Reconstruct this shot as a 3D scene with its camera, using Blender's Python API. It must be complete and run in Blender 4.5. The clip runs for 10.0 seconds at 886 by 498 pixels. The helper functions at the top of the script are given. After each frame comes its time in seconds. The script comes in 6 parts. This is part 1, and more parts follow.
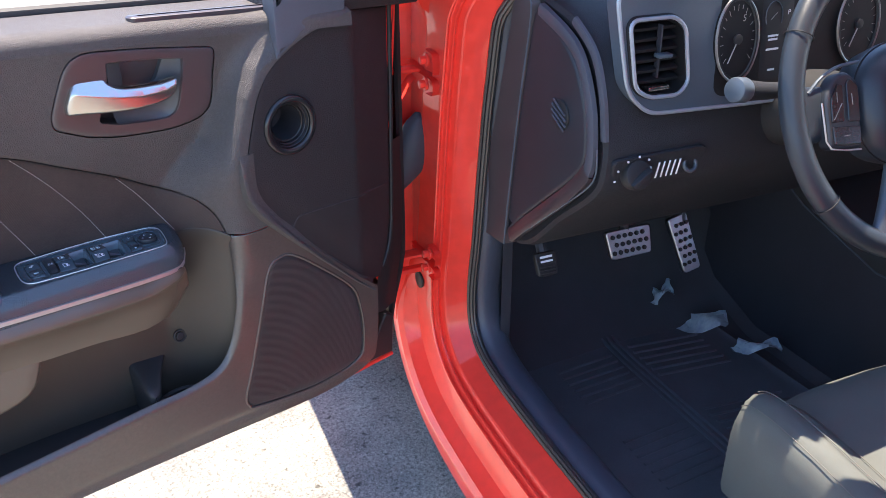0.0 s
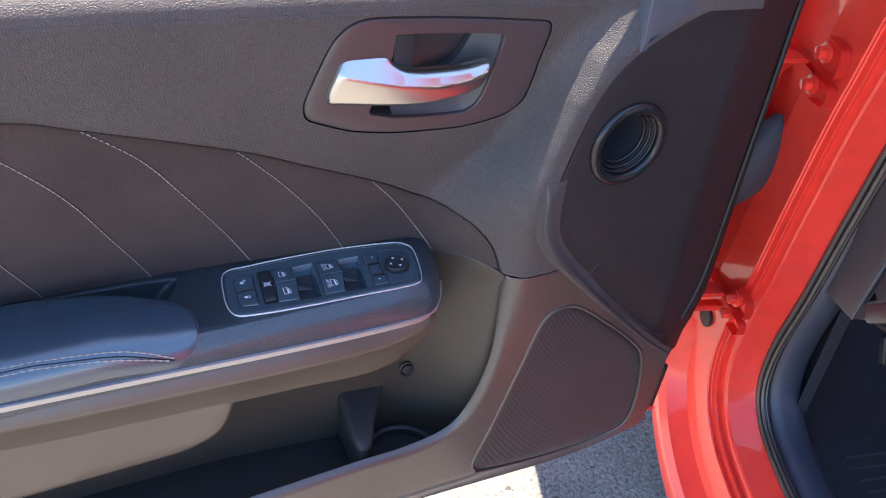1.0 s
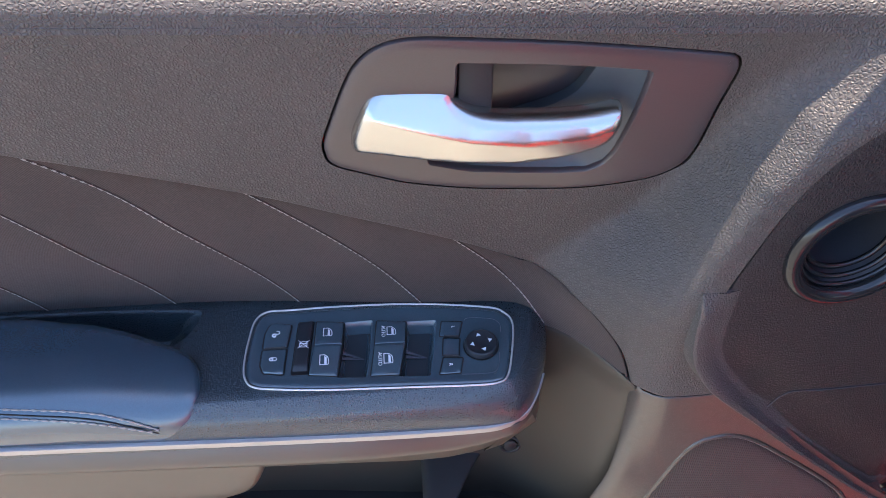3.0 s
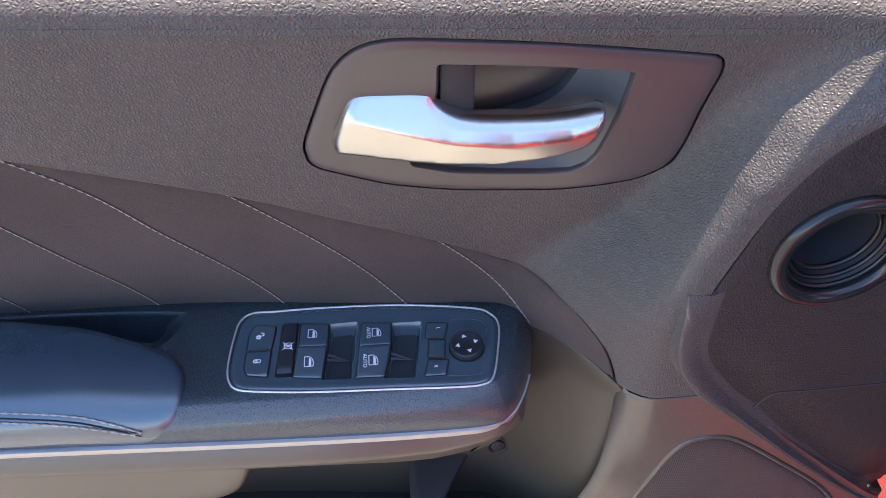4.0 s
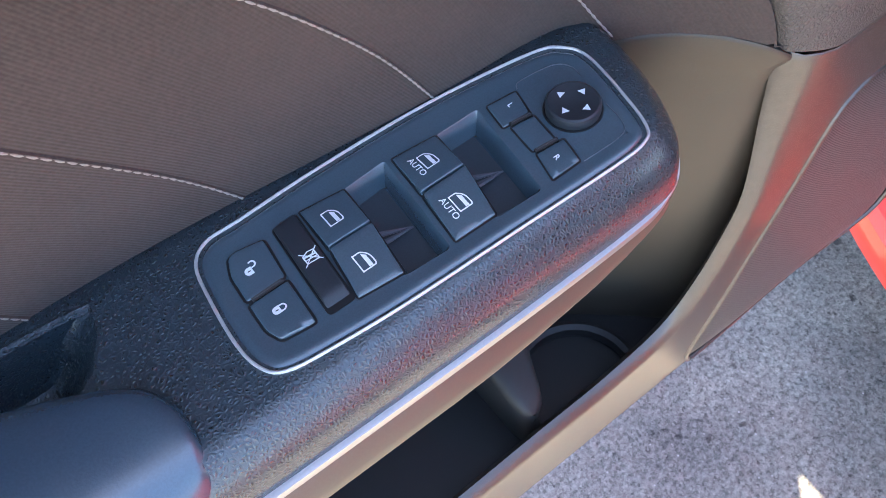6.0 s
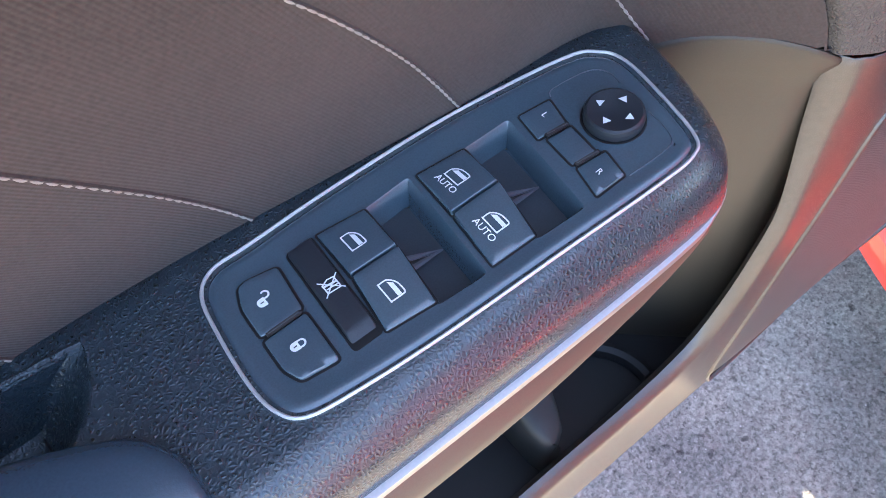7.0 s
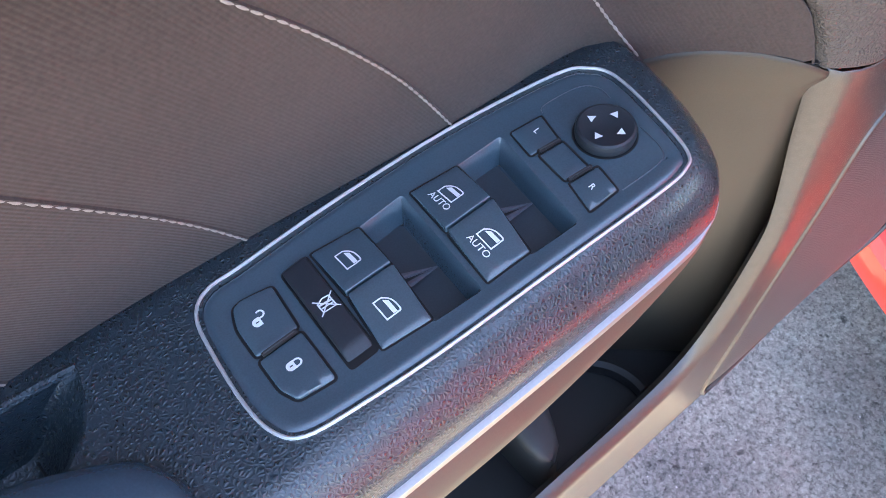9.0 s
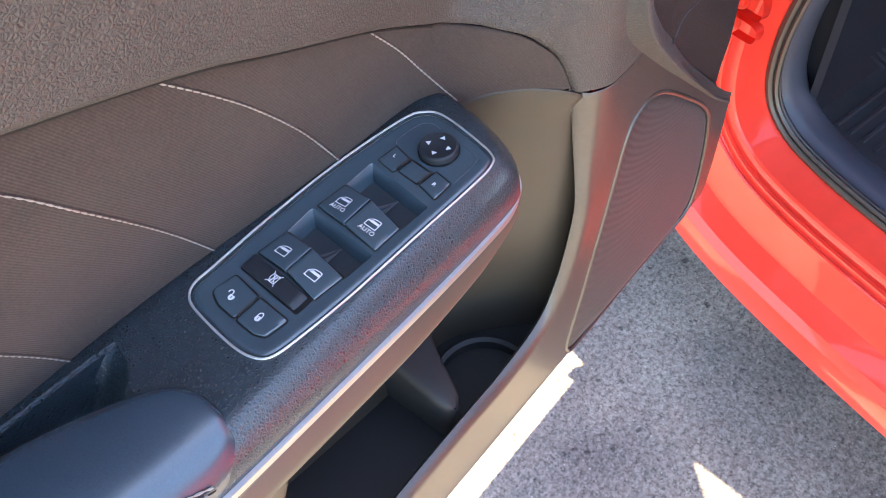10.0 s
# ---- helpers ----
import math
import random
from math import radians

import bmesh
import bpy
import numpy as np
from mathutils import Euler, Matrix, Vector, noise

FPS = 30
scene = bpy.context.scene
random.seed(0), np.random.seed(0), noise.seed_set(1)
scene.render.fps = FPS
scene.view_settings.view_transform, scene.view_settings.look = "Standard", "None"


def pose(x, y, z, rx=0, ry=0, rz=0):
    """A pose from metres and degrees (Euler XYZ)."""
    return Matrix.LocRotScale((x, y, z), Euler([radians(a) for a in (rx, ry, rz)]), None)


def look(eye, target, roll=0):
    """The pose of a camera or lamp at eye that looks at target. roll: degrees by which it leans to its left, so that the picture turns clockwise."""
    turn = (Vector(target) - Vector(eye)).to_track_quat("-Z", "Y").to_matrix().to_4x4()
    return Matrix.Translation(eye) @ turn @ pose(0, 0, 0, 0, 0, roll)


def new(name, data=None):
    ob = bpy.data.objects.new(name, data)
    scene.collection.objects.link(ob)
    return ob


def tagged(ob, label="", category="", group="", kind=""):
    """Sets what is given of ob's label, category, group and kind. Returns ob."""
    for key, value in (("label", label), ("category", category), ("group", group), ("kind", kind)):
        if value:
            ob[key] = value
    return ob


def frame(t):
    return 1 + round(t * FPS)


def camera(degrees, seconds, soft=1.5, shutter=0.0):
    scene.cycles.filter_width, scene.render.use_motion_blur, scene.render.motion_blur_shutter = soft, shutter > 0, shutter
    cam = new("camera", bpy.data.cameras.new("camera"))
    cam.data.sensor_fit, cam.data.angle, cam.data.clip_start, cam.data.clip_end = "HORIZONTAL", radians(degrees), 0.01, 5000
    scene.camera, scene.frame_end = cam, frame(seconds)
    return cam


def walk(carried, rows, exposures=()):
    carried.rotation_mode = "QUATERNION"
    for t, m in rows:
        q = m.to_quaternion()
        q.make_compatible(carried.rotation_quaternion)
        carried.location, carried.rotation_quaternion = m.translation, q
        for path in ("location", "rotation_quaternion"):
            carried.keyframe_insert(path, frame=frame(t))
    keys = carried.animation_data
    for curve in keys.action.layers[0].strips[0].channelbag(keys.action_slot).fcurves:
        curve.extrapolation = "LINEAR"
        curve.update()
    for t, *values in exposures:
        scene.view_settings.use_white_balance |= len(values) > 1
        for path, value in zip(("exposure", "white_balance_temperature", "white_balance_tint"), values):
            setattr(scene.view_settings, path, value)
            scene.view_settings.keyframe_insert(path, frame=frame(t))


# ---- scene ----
cam = camera(55.0, 10.0, soft=0.7)
PATH = [
    (0, (0.0470, 0.0782, 1.3412), (1.1859, 1.4387, 0.4182), -0.30),
    (0.5, (0.1110, 0.3410, 1.3392), (1.0152, 1.7572, 0.2545), 1.86),
    (1, (0.1500, 0.5137, 1.3392), (0.8573, 1.9402, 0.1289), 5.04),
    (1.5, (0.2610, 0.6242, 1.3285), (0.6030, 2.0867, 0.0080), 3.81),
    (2, (0.3250, 0.6937, 1.3084), (0.4500, 2.1251, -0.0828), 0.76),
    (2.5, (0.3410, 0.7270, 1.2995), (0.4180, 2.1390, -0.1149), -0.75),
    (4, (0.3520, 0.7400, 1.2983), (0.4450, 2.1369, -0.1299), -0.36),
    (4.5, (0.3550, 0.7426, 1.2941), (0.4570, 2.1398, -0.1333), -0.12),
    (5, (0.3320, 0.7852, 1.2181), (0.5140, 2.1266, -0.2541), -3.49),
    (5.5, (0.2580, 0.8711, 1.1453), (0.6978, 1.9298, -0.4935), -8.00),
    (6, (0.2240, 0.9335, 1.1007), (0.7749, 1.8536, -0.5875), -7.81),
    (7.5, (0.2210, 0.9645, 1.0769), (0.8333, 1.8747, -0.5954), -5.92),
    (8, (0.2250, 0.9644, 1.0759), (0.8480, 1.8851, -0.5867), -5.95),
    (8.5, (0.2240, 0.9643, 1.0739), (0.8531, 1.8842, -0.5868), -5.93),
    (9, (0.2200, 0.9636, 1.0780), (0.8610, 1.8816, -0.5792), -5.88),
    (9.5, (0.2050, 0.9396, 1.1132), (0.8889, 1.8338, -0.5398), -6.50),
    (10, (0.1430, 0.8563, 1.1827), (1.0261, 1.7302, -0.3846), -6.29),
]
EXPOSURES = [(0, 1.78, 6050, 15), (0.5, 1.94, 6050, 15), (1, 1.95, 6100, 15), (2.5, 2.02, 6300, 14), (4.5, 2.13, 6300, 14), (5.5, 2.50, 6650, 12), (7.5, 2.78, 6750, 13), (9, 2.80, 6850, 13), (10, 2.72, 7350, 13)]
walk(cam, [(t, look(eye, target, roll)) for t, eye, target, roll in PATH], EXPOSURES)

# ---- world, sun, exposure ----
SUN_DIR = Vector((0.128, 0.112, 1.0)).normalized()      # towards the sun
world = bpy.data.worlds.new("sky")
scene.world = world
world.use_nodes = True
wn = world.node_tree
sky = wn.nodes.new("ShaderNodeTexSky")
sky.sky_type = 'NISHITA'
sky.sun_disc = False
sky.dust_density, sky.ozone_density = 0.3, 1.3
sky.sun_elevation = math.asin(SUN_DIR.z)
sky.sun_rotation = math.atan2(SUN_DIR.x, SUN_DIR.y)
wn.links.new(sky.outputs[0], wn.nodes["Background"].inputs[0])
wn.nodes["Background"].inputs[1].default_value = 0.15
sun = new("sun", bpy.data.lights.new("sun", 'SUN'))
sun.data.energy, sun.data.angle, sun.data.color = 4.3, radians(0.53), (1.0, 0.85, 0.65)
sun.matrix_world = look(SUN_DIR * 20, (0, 0, 0))


# ---- materials ----
def material(name, colour, rough=0.5, metal=0.0, spec=0.5, coat=0.0):
    m = bpy.data.materials.new(name)
    m.use_nodes = True
    b = m.node_tree.nodes["Principled BSDF"]
    b.inputs["Base Color"].default_value = (*colour, 1)
    b.inputs["Roughness"].default_value = rough
    b.inputs["Metallic"].default_value = metal
    b.inputs["Specular IOR Level"].default_value = spec
    b.inputs["Coat Weight"].default_value = coat
    return m, m.node_tree.nodes, m.node_tree.links, b


def coords(n, l, scale=1.0, rot=(0, 0, 0)):
    g = n.new("ShaderNodeNewGeometry")
    mp = n.new("ShaderNodeMapping")
    mp.inputs["Scale"].default_value = (scale, scale, scale) if isinstance(scale, (int, float)) else scale
    mp.inputs["Rotation"].default_value = [radians(a) for a in rot]
    l.new(g.outputs["Position"], mp.inputs["Vector"])
    return mp.outputs["Vector"]


def stains(n, l, b, colour, amount=0.25, scale=9.0, fine=260.0):
    """Two scales of colour variation: broad wear and fine grain."""
    a = n.new("ShaderNodeTexNoise")
    a.inputs["Scale"].default_value, a.inputs["Detail"].default_value = scale, 4
    f = n.new("ShaderNodeTexNoise")
    f.inputs["Scale"].default_value, f.inputs["Detail"].default_value = fine, 2
    v = coords(n, l)
    l.new(v, a.inputs["Vector"])
    l.new(v, f.inputs["Vector"])
    mx = n.new("ShaderNodeMath")
    mx.operation = 'ADD'
    l.new(a.outputs["Fac"], mx.inputs[0])
    l.new(f.outputs["Fac"], mx.inputs[1])
    r = n.new("ShaderNodeValToRGB")
    r.color_ramp.elements[0].color = (*[c * (1 - amount) for c in colour], 1)
    r.color_ramp.elements[1].color = (*[min(1, c * (1 + amount)) for c in colour], 1)
    mh = n.new("ShaderNodeMath")
    mh.operation = 'MULTIPLY'
    mh.inputs[1].default_value = 0.5
    l.new(mx.outputs[0], mh.inputs[0])
    r.color_ramp.elements[0].position, r.color_ramp.elements[1].position = 0.38, 0.62
    l.new(mh.outputs[0], r.inputs[0])
    l.new(r.outputs["Color"], b.inputs["Base Color"])


def bump(n, l, b, height, strength=0.3, distance=0.001):
    p = n.new("ShaderNodeBump")
    p.inputs["Strength"].default_value, p.inputs["Distance"].default_value = strength, distance
    l.new(height, p.inputs["Height"])
    l.new(p.outputs["Normal"], b.inputs["Normal"])
    return p


def vinyl(name, colour, rough=0.5, cell=0.0016, depth=0.5, spec=0.5, lift=0.45):
    """Moulded plastic with a leather grain: raised pebbles between narrow matt valleys."""
    m, n, l, b = material(name, colour, rough, spec=spec)
    stains(n, l, b, colour, 0.14)
    v = coords(n, l)
    w = n.new("ShaderNodeTexNoise")
    w.inputs["Scale"].default_value = 0.45 / cell
    l.new(v, w.inputs["Vector"])
    mixv = n.new("ShaderNodeMixRGB")
    mixv.blend_type = 'ADD'
    mixv.inputs[0].default_value = cell * 1.1
    l.new(v, mixv.inputs[1])
    l.new(w.outputs["Color"], mixv.inputs[2])
    t = n.new("ShaderNodeTexVoronoi")
    t.feature = 'DISTANCE_TO_EDGE'
    t.inputs["Scale"].default_value = 1 / cell
    l.new(mixv.outputs[0], t.inputs["Vector"])
    r = n.new("ShaderNodeMapRange")
    r.interpolation_type = 'SMOOTHSTEP'
    r.inputs["From Min"].default_value, r.inputs["From Max"].default_value = 0.0, 0.40
    l.new(t.outputs["Distance"], r.inputs["Value"])
    q = n.new("ShaderNodeMapRange")
    q.inputs["To Min"].default_value, q.inputs["To Max"].default_value = min(1.0, rough + 0.30), rough
    l.new(r.outputs[0], q.inputs["Value"])
    l.new(q.outputs[0], b.inputs["Roughness"])
    # pebbles of uneven height
    u = n.new("ShaderNodeTexNoise")
    u.inputs["Scale"].default_value, u.inputs["Detail"].default_value = 0.8 / cell, 2
    l.new(v, u.inputs["Vector"])
    h = n.new("ShaderNodeMath")
    h.operation = 'MULTIPLY_ADD'
    h.inputs[1].default_value = 0.9
    l.new(u.outputs["Fac"], h.inputs[0])
    l.new(r.outputs[0], h.inputs[2])
    bump(n, l, b, h.outputs[0], depth, cell * lift)
    return m


def ribbed(name, colour, pitch, rot, rough=0.85, depth=0.6, amount=0.2, spec=0.25):
    """Cloth or gauze with fine parallel ribs."""
    m, n, l, b = material(name, colour, rough, spec=spec)
    b.inputs["Sheen Weight"].default_value = 0.12
    stains(n, l, b, colour, amount, 14, 700)
    w = n.new("ShaderNodeTexWave")
    w.wave_type, w.bands_direction = 'BANDS', 'X'
    w.inputs["Scale"].default_value = 0.3142 / pitch
    w.inputs["Distortion"].default_value = 0.25
    w.inputs["Detail Scale"].default_value = 3.0
    l.new(coords(n, l, 1.0, rot), w.inputs["Vector"])
    f = n.new("ShaderNodeTexNoise")
    f.inputs["Scale"].default_value = 2200
    l.new(coords(n, l), f.inputs["Vector"])
    mx = n.new("ShaderNodeMath")
    mx.operation = 'MULTIPLY_ADD'
    mx.inputs[1].default_value = 0.35
    l.new(f.outputs["Fac"], mx.inputs[0])
    l.new(w.outputs["Fac"], mx.inputs[2])
    bump(n, l, b, mx.outputs[0], depth, pitch * 0.35)
    return m


def plain(name, colour, rough=0.5, metal=0.0, coat=0.0, amount=0.1, fine=900.0, depth=0.08, spec=0.5):
    m, n, l, b = material(name, colour, rough, metal, spec, coat)
    stains(n, l, b, colour, amount, 12, fine)
    f = n.new("ShaderNodeTexNoise")
    f.inputs["Scale"].default_value = fine
    l.new(coords(n, l), f.inputs["Vector"])
    if depth:
        bump(n, l, b, f.outputs["Fac"], depth, 0.0006)
    return m


def asphalt_mat():
    m, n, l, b = material("asphalt", (0.13, 0.13, 0.135), 0.9, spec=0.25)
    v = coords(n, l)
    t = n.new("ShaderNodeTexVoronoi")
    t.inputs["Scale"].default_value = 300
    t.inputs["Randomness"].default_value = 1.0
    l.new(v, t.inputs["Vector"])
    big = n.new("ShaderNodeTexNoise")
    big.inputs["Scale"].default_value, big.inputs["Detail"].default_value = 5, 6
    l.new(v, big.inputs["Vector"])
    spots = n.new("ShaderNodeTexNoise")
    spots.inputs["Scale"].default_value, spots.inputs["Detail"].default_value = 38, 3
    l.new(v, spots.inputs["Vector"])
    r = n.new("ShaderNodeValToRGB")
    e = r.color_ramp.elements
    e[0].position, e[0].color = 0.05, (0.080, 0.078, 0.072, 1)
    e[1].position, e[1].color = 0.95, (0.410, 0.405, 0.355, 1)
    bw = n.new("ShaderNodeRGBToBW")
    l.new(t.outputs["Color"], bw.inputs[0])
    grit = n.new("ShaderNodeTexNoise")
    grit.inputs["Scale"].default_value, grit.inputs["Detail"].default_value, grit.inputs["Roughness"].default_value = 120, 5, 0.7
    l.new(v, grit.inputs["Vector"])
    half = n.new("ShaderNodeMath")
    half.operation = 'MULTIPLY_ADD'
    half.inputs[1].default_value, half.inputs[2].default_value = 0.55, -0.62
    l.new(bw.outputs[0], half.inputs[0])
    both = n.new("ShaderNodeMath")
    both.operation = 'MULTIPLY_ADD'
    both.inputs[1].default_value = 1.8
    l.new(grit.outputs["Fac"], both.inputs[0])
    l.new(half.outputs[0], both.inputs[2])
    l.new(both.outputs[0], r.inputs[0])
    dark = n.new("ShaderNodeValToRGB")
    d = dark.color_ramp.elements
    d[0].position, d[0].color = 0.29, (0.25, 0.25, 0.26, 1)
    d[1].position, d[1].color = 0.35, (1, 1, 1, 1)
    l.new(spots.outputs["Fac"], dark.inputs[0])
    mul = n.new("ShaderNodeMixRGB")
    mul.blend_type = 'MULTIPLY'
    mul.inputs[0].default_value = 0.8
    l.new(r.outputs["Color"], mul.inputs[1])
    l.new(dark.outputs["Color"], mul.inputs[2])
    tone = n.new("ShaderNodeValToRGB")
    q = tone.color_ramp.elements
    q[0].position, q[0].color = 0.3, (0.66, 0.67, 0.69, 1)
    q[1].position, q[1].color = 0.7, (1.26, 1.24, 1.19, 1)
    l.new(big.outputs["Fac"], tone.inputs[0])
    mul2 = n.new("ShaderNodeMixRGB")
    mul2.blend_type = 'MULTIPLY'
    mul2.inputs[0].default_value = 1.0
    l.new(mul.outputs[0], mul2.inputs[1])
    l.new(tone.outputs["Color"], mul2.inputs[2])
    chips = n.new("ShaderNodeTexVoronoi")
    chips.inputs["Scale"].default_value = 120
    l.new(v, chips.inputs["Vector"])
    pick = n.new("ShaderNodeMapRange")
    pick.inputs["From Min"].default_value, pick.inputs["From Max"].default_value = 0.20, 0.12
    l.new(chips.outputs["Distance"], pick.inputs["Value"])
    rare = n.new("ShaderNodeMapRange")
    rare.inputs["From Min"].default_value, rare.inputs["From Max"].default_value = 0.76, 0.86
    tint = n.new("ShaderNodeRGBToBW")
    l.new(chips.outputs["Color"], tint.inputs[0])
    l.new(tint.outputs[0], rare.inputs["Value"])
    both2 = n.new("ShaderNodeMath")
    both2.operation = 'MULTIPLY'
    l.new(pick.outputs[0], both2.inputs[0])
    l.new(rare.outputs[0], both2.inputs[1])
    pale = n.new("ShaderNodeMixRGB")
    pale.inputs[2].default_value = (0.50, 0.49, 0.45, 1)
    l.new(both2.outputs[0], pale.inputs[0])
    l.new(mul2.outputs[0], pale.inputs[1])
    l.new(pale.outputs[0], b.inputs["Base Color"])
    bump(n, l, b, grit.outputs["Fac"], 0.6, 0.003)
    return m


def paint_mat():
    m, n, l, b = material("red paint", (0.92, 0.056, 0.034), 0.36, 0.0, 0.25, 0.7)
    b.inputs["Coat Roughness"].default_value = 0.02
    stains(n, l, b, (0.92, 0.056, 0.034), 0.06, 5, 40)
    return m


def chrome_mat():
    m, n, l, b = material("satin chrome", (0.60, 0.585, 0.555), 0.2, 1.0)
    f = n.new("ShaderNodeTexNoise")
    f.inputs["Scale"].default_value = 60
    l.new(coords(n, l, (1, 8, 8)), f.inputs["Vector"])
    r = n.new("ShaderNodeMapRange")
    r.inputs["To Min"].default_value, r.inputs["To Max"].default_value = 0.25, 0.27
    l.new(f.outputs["Fac"], r.inputs["Value"])
    l.new(r.outputs[0], b.inputs["Roughness"])
    return m


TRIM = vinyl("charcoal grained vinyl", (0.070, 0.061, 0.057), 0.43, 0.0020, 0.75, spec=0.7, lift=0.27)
# Darker copy of TRIM, with shade at the door's front put into the colour.
TRIM_SHADED = vinyl("charcoal grained vinyl, shade in colour", (0.021, 0.018, 0.020), 0.40, 0.0020, 0.75, spec=0.5, lift=0.26)
# POD, CUSHION and SWITCH carry the sky's blue reflection in their base colour.
POD = vinyl("black grained vinyl, sky tint", (0.020, 0.037, 0.049), 0.21, 0.0018, 0.85, spec=0.75, lift=0.22)
LOWER = vinyl("grey moulded plastic", (0.060, 0.046, 0.037), 0.29, 0.0011, 0.30, spec=0.85, lift=0.20)
GLOSS = plain("gloss black plastic", (0.018, 0.018, 0.020), 0.16, amount=0.05, depth=0)
TAN = plain("grey-brown satin plastic", (0.105, 0.085, 0.062), 0.40, fine=1500, spec=0.9)
POCKET = plain("brown-grey pocket plastic", (0.062, 0.050, 0.038), 0.45, fine=1500)
LINER = plain("black moulded plastic", (0.026, 0.026, 0.027), 0.55, fine=1500)
FABRIC = ribbed("charcoal ribbed cloth", (0.062, 0.047, 0.041), 0.0013, (0, 30, 0), depth=0.26)
GAUZE = ribbed("speaker gauze", (0.024, 0.018, 0.020), 0.0016, (0, 0, 0), 0.50, depth=0.4, spec=0.5)
CUSHION = plain("smooth black leatherette, sky tint", (0.028, 0.060, 0.088), 0.27, fine=1200, depth=0.12, spec=1.0, coat=0.3)
SWITCH = plain("satin black switch plastic, sky tint", (0.056, 0.093, 0.117), 0.27, fine=1600, depth=0.08, spec=1.0, coat=0.4)
KEYDARK = plain("dark switch plastic", (0.026, 0.030, 0.036), 0.42, fine=1600, depth=0.1)
GAP = plain("black shadow gap plastic", (0.008, 0.008, 0.009), 0.6, depth=0)
RINGMETAL = plain("bright satin ring", (0.80, 0.80, 0.80), 0.38, 0.6, amount=0.04, depth=0)
WELL = plain("matt black recess plastic", (0.046, 0.056, 0.066), 0.4, fine=1600)
MARK = plain("white print", (0.86, 0.89, 0.91), 0.6, amount=0.05, depth=0)
STITCH = plain("pale grey thread", (0.36, 0.33, 0.30), 0.8, amount=0.15, depth=0)
BEZEL = plain("dark grey satin plastic", (0.064, 0.050, 0.053), 0.34, fine=1400, spec=0.8)
# Lighter, bluer copy of BEZEL: sky light on the flange, put into the colour.
BEZEL_LIT = plain("satin plastic, sky light in colour", (0.066, 0.074, 0.084), 0.34, fine=1400)
CHROME = chrome_mat()
RIMLEATHER = plain("black wheel leather", (0.030, 0.038, 0.047), 0.38, fine=1200, depth=0.15)
SILVER = plain("silver painted trim", (0.47, 0.465, 0.47), 0.40, 0.75, amount=0.06, depth=0.03)
PAINT = paint_mat()
RUBBER = plain("black rubber seal", (0.016, 0.016, 0.017), 0.55)
BOOT = plain("blue-grey rubber boot", (0.045, 0.050, 0.065), 0.6)
DARK = plain("black cabin plastic", (0.036, 0.037, 0.045), 0.48)
DASH = vinyl("dark dashboard vinyl", (0.019, 0.020, 0.024), 0.5, 0.0018, 0.4)
CARPET = plain("black carpet", (0.064, 0.067, 0.074), 0.95, fine=500, depth=0.6)
MAT_RUBBER = plain("black rubber mat", (0.090, 0.100, 0.112), 0.40, fine=400, amount=0.15)
SEATCLOTH = plain("dark grey seat cloth", (0.112, 0.122, 0.110), 0.85, fine=900, depth=0.3)
STEEL = plain("brushed steel", (0.36, 0.36, 0.36), 0.38, 1.0, amount=0.1)
GREYTRIM = plain("grey satin dash trim", (0.098, 0.122, 0.148), 0.36, 0.2)
PALETRIM = plain("pale satin trim", (0.40, 0.45, 0.50), 0.34, 0.5, amount=0.06, depth=0.03)
BOLT = plain("zinc bolt", (0.4, 0.4, 0.42), 0.35, 1.0)
SILLTRIM = plain("dark blue sill plastic", (0.060, 0.070, 0.095), 0.40)
SEALGREY = plain("dark grey soft seal", (0.052, 0.048, 0.043), 0.36, fine=700, depth=0.15, spec=0.8)
EDGEGREY = plain("blue-grey satin plastic", (0.085, 0.088, 0.105), 0.45)
ASPHALT = asphalt_mat()
# dressing on the touched and moulded parts
for m, w, r in ((POD, 0.9, 0.20), (CUSHION, 1.0, 0.22), (SWITCH, 0.8, 0.20), (LOWER, 0.7, 0.22)):
    b = m.node_tree.nodes["Principled BSDF"]
    b.inputs["Coat Weight"].default_value, b.inputs["Coat Roughness"].default_value = w, r


# ---- helpers ----
ROOTS = {}
CAR = pose(0.84, 1.0, 0.0, 0, 0, -16)      # x across the car, y to its front


def thing(name, base, label, category, group="", frame_of=None):
    """A thing: an Empty at its base. frame_of: the frame in which its parts are given."""
    f = frame_of or Matrix.Identity(4)
    e = new(name)
    e.empty_display_size = 0.05
    e.matrix_world = f @ Matrix.Translation(base)
    ROOTS[e] = Matrix.Translation([-c for c in base])
    return tagged(e, label, category, group)


def part(name, bm, mat, parent, label="", smooth=True, angle=40):
    """Links a bmesh as one mesh object under a thing or under a part."""
    root = parent
    while root.parent:
        root = root.parent
    bmesh.ops.transform(bm, matrix=ROOTS[root], verts=bm.verts)
    bmesh.ops.recalc_face_normals(bm, faces=bm.faces)
    lim = radians(angle)
    for fc in bm.faces:
        fc.smooth = smooth
    for ed in bm.edges:
        if len(ed.link_faces) == 2 and ed.calc_face_angle(0) > lim:
            ed.smooth = False
    me = bpy.data.meshes.new(name)
    bm.to_mesh(me)
    bm.free()
    me.materials.append(mat)
    ob = new(name, me)
    ob.parent = parent
    if label:
        ob["label"] = label
    return ob


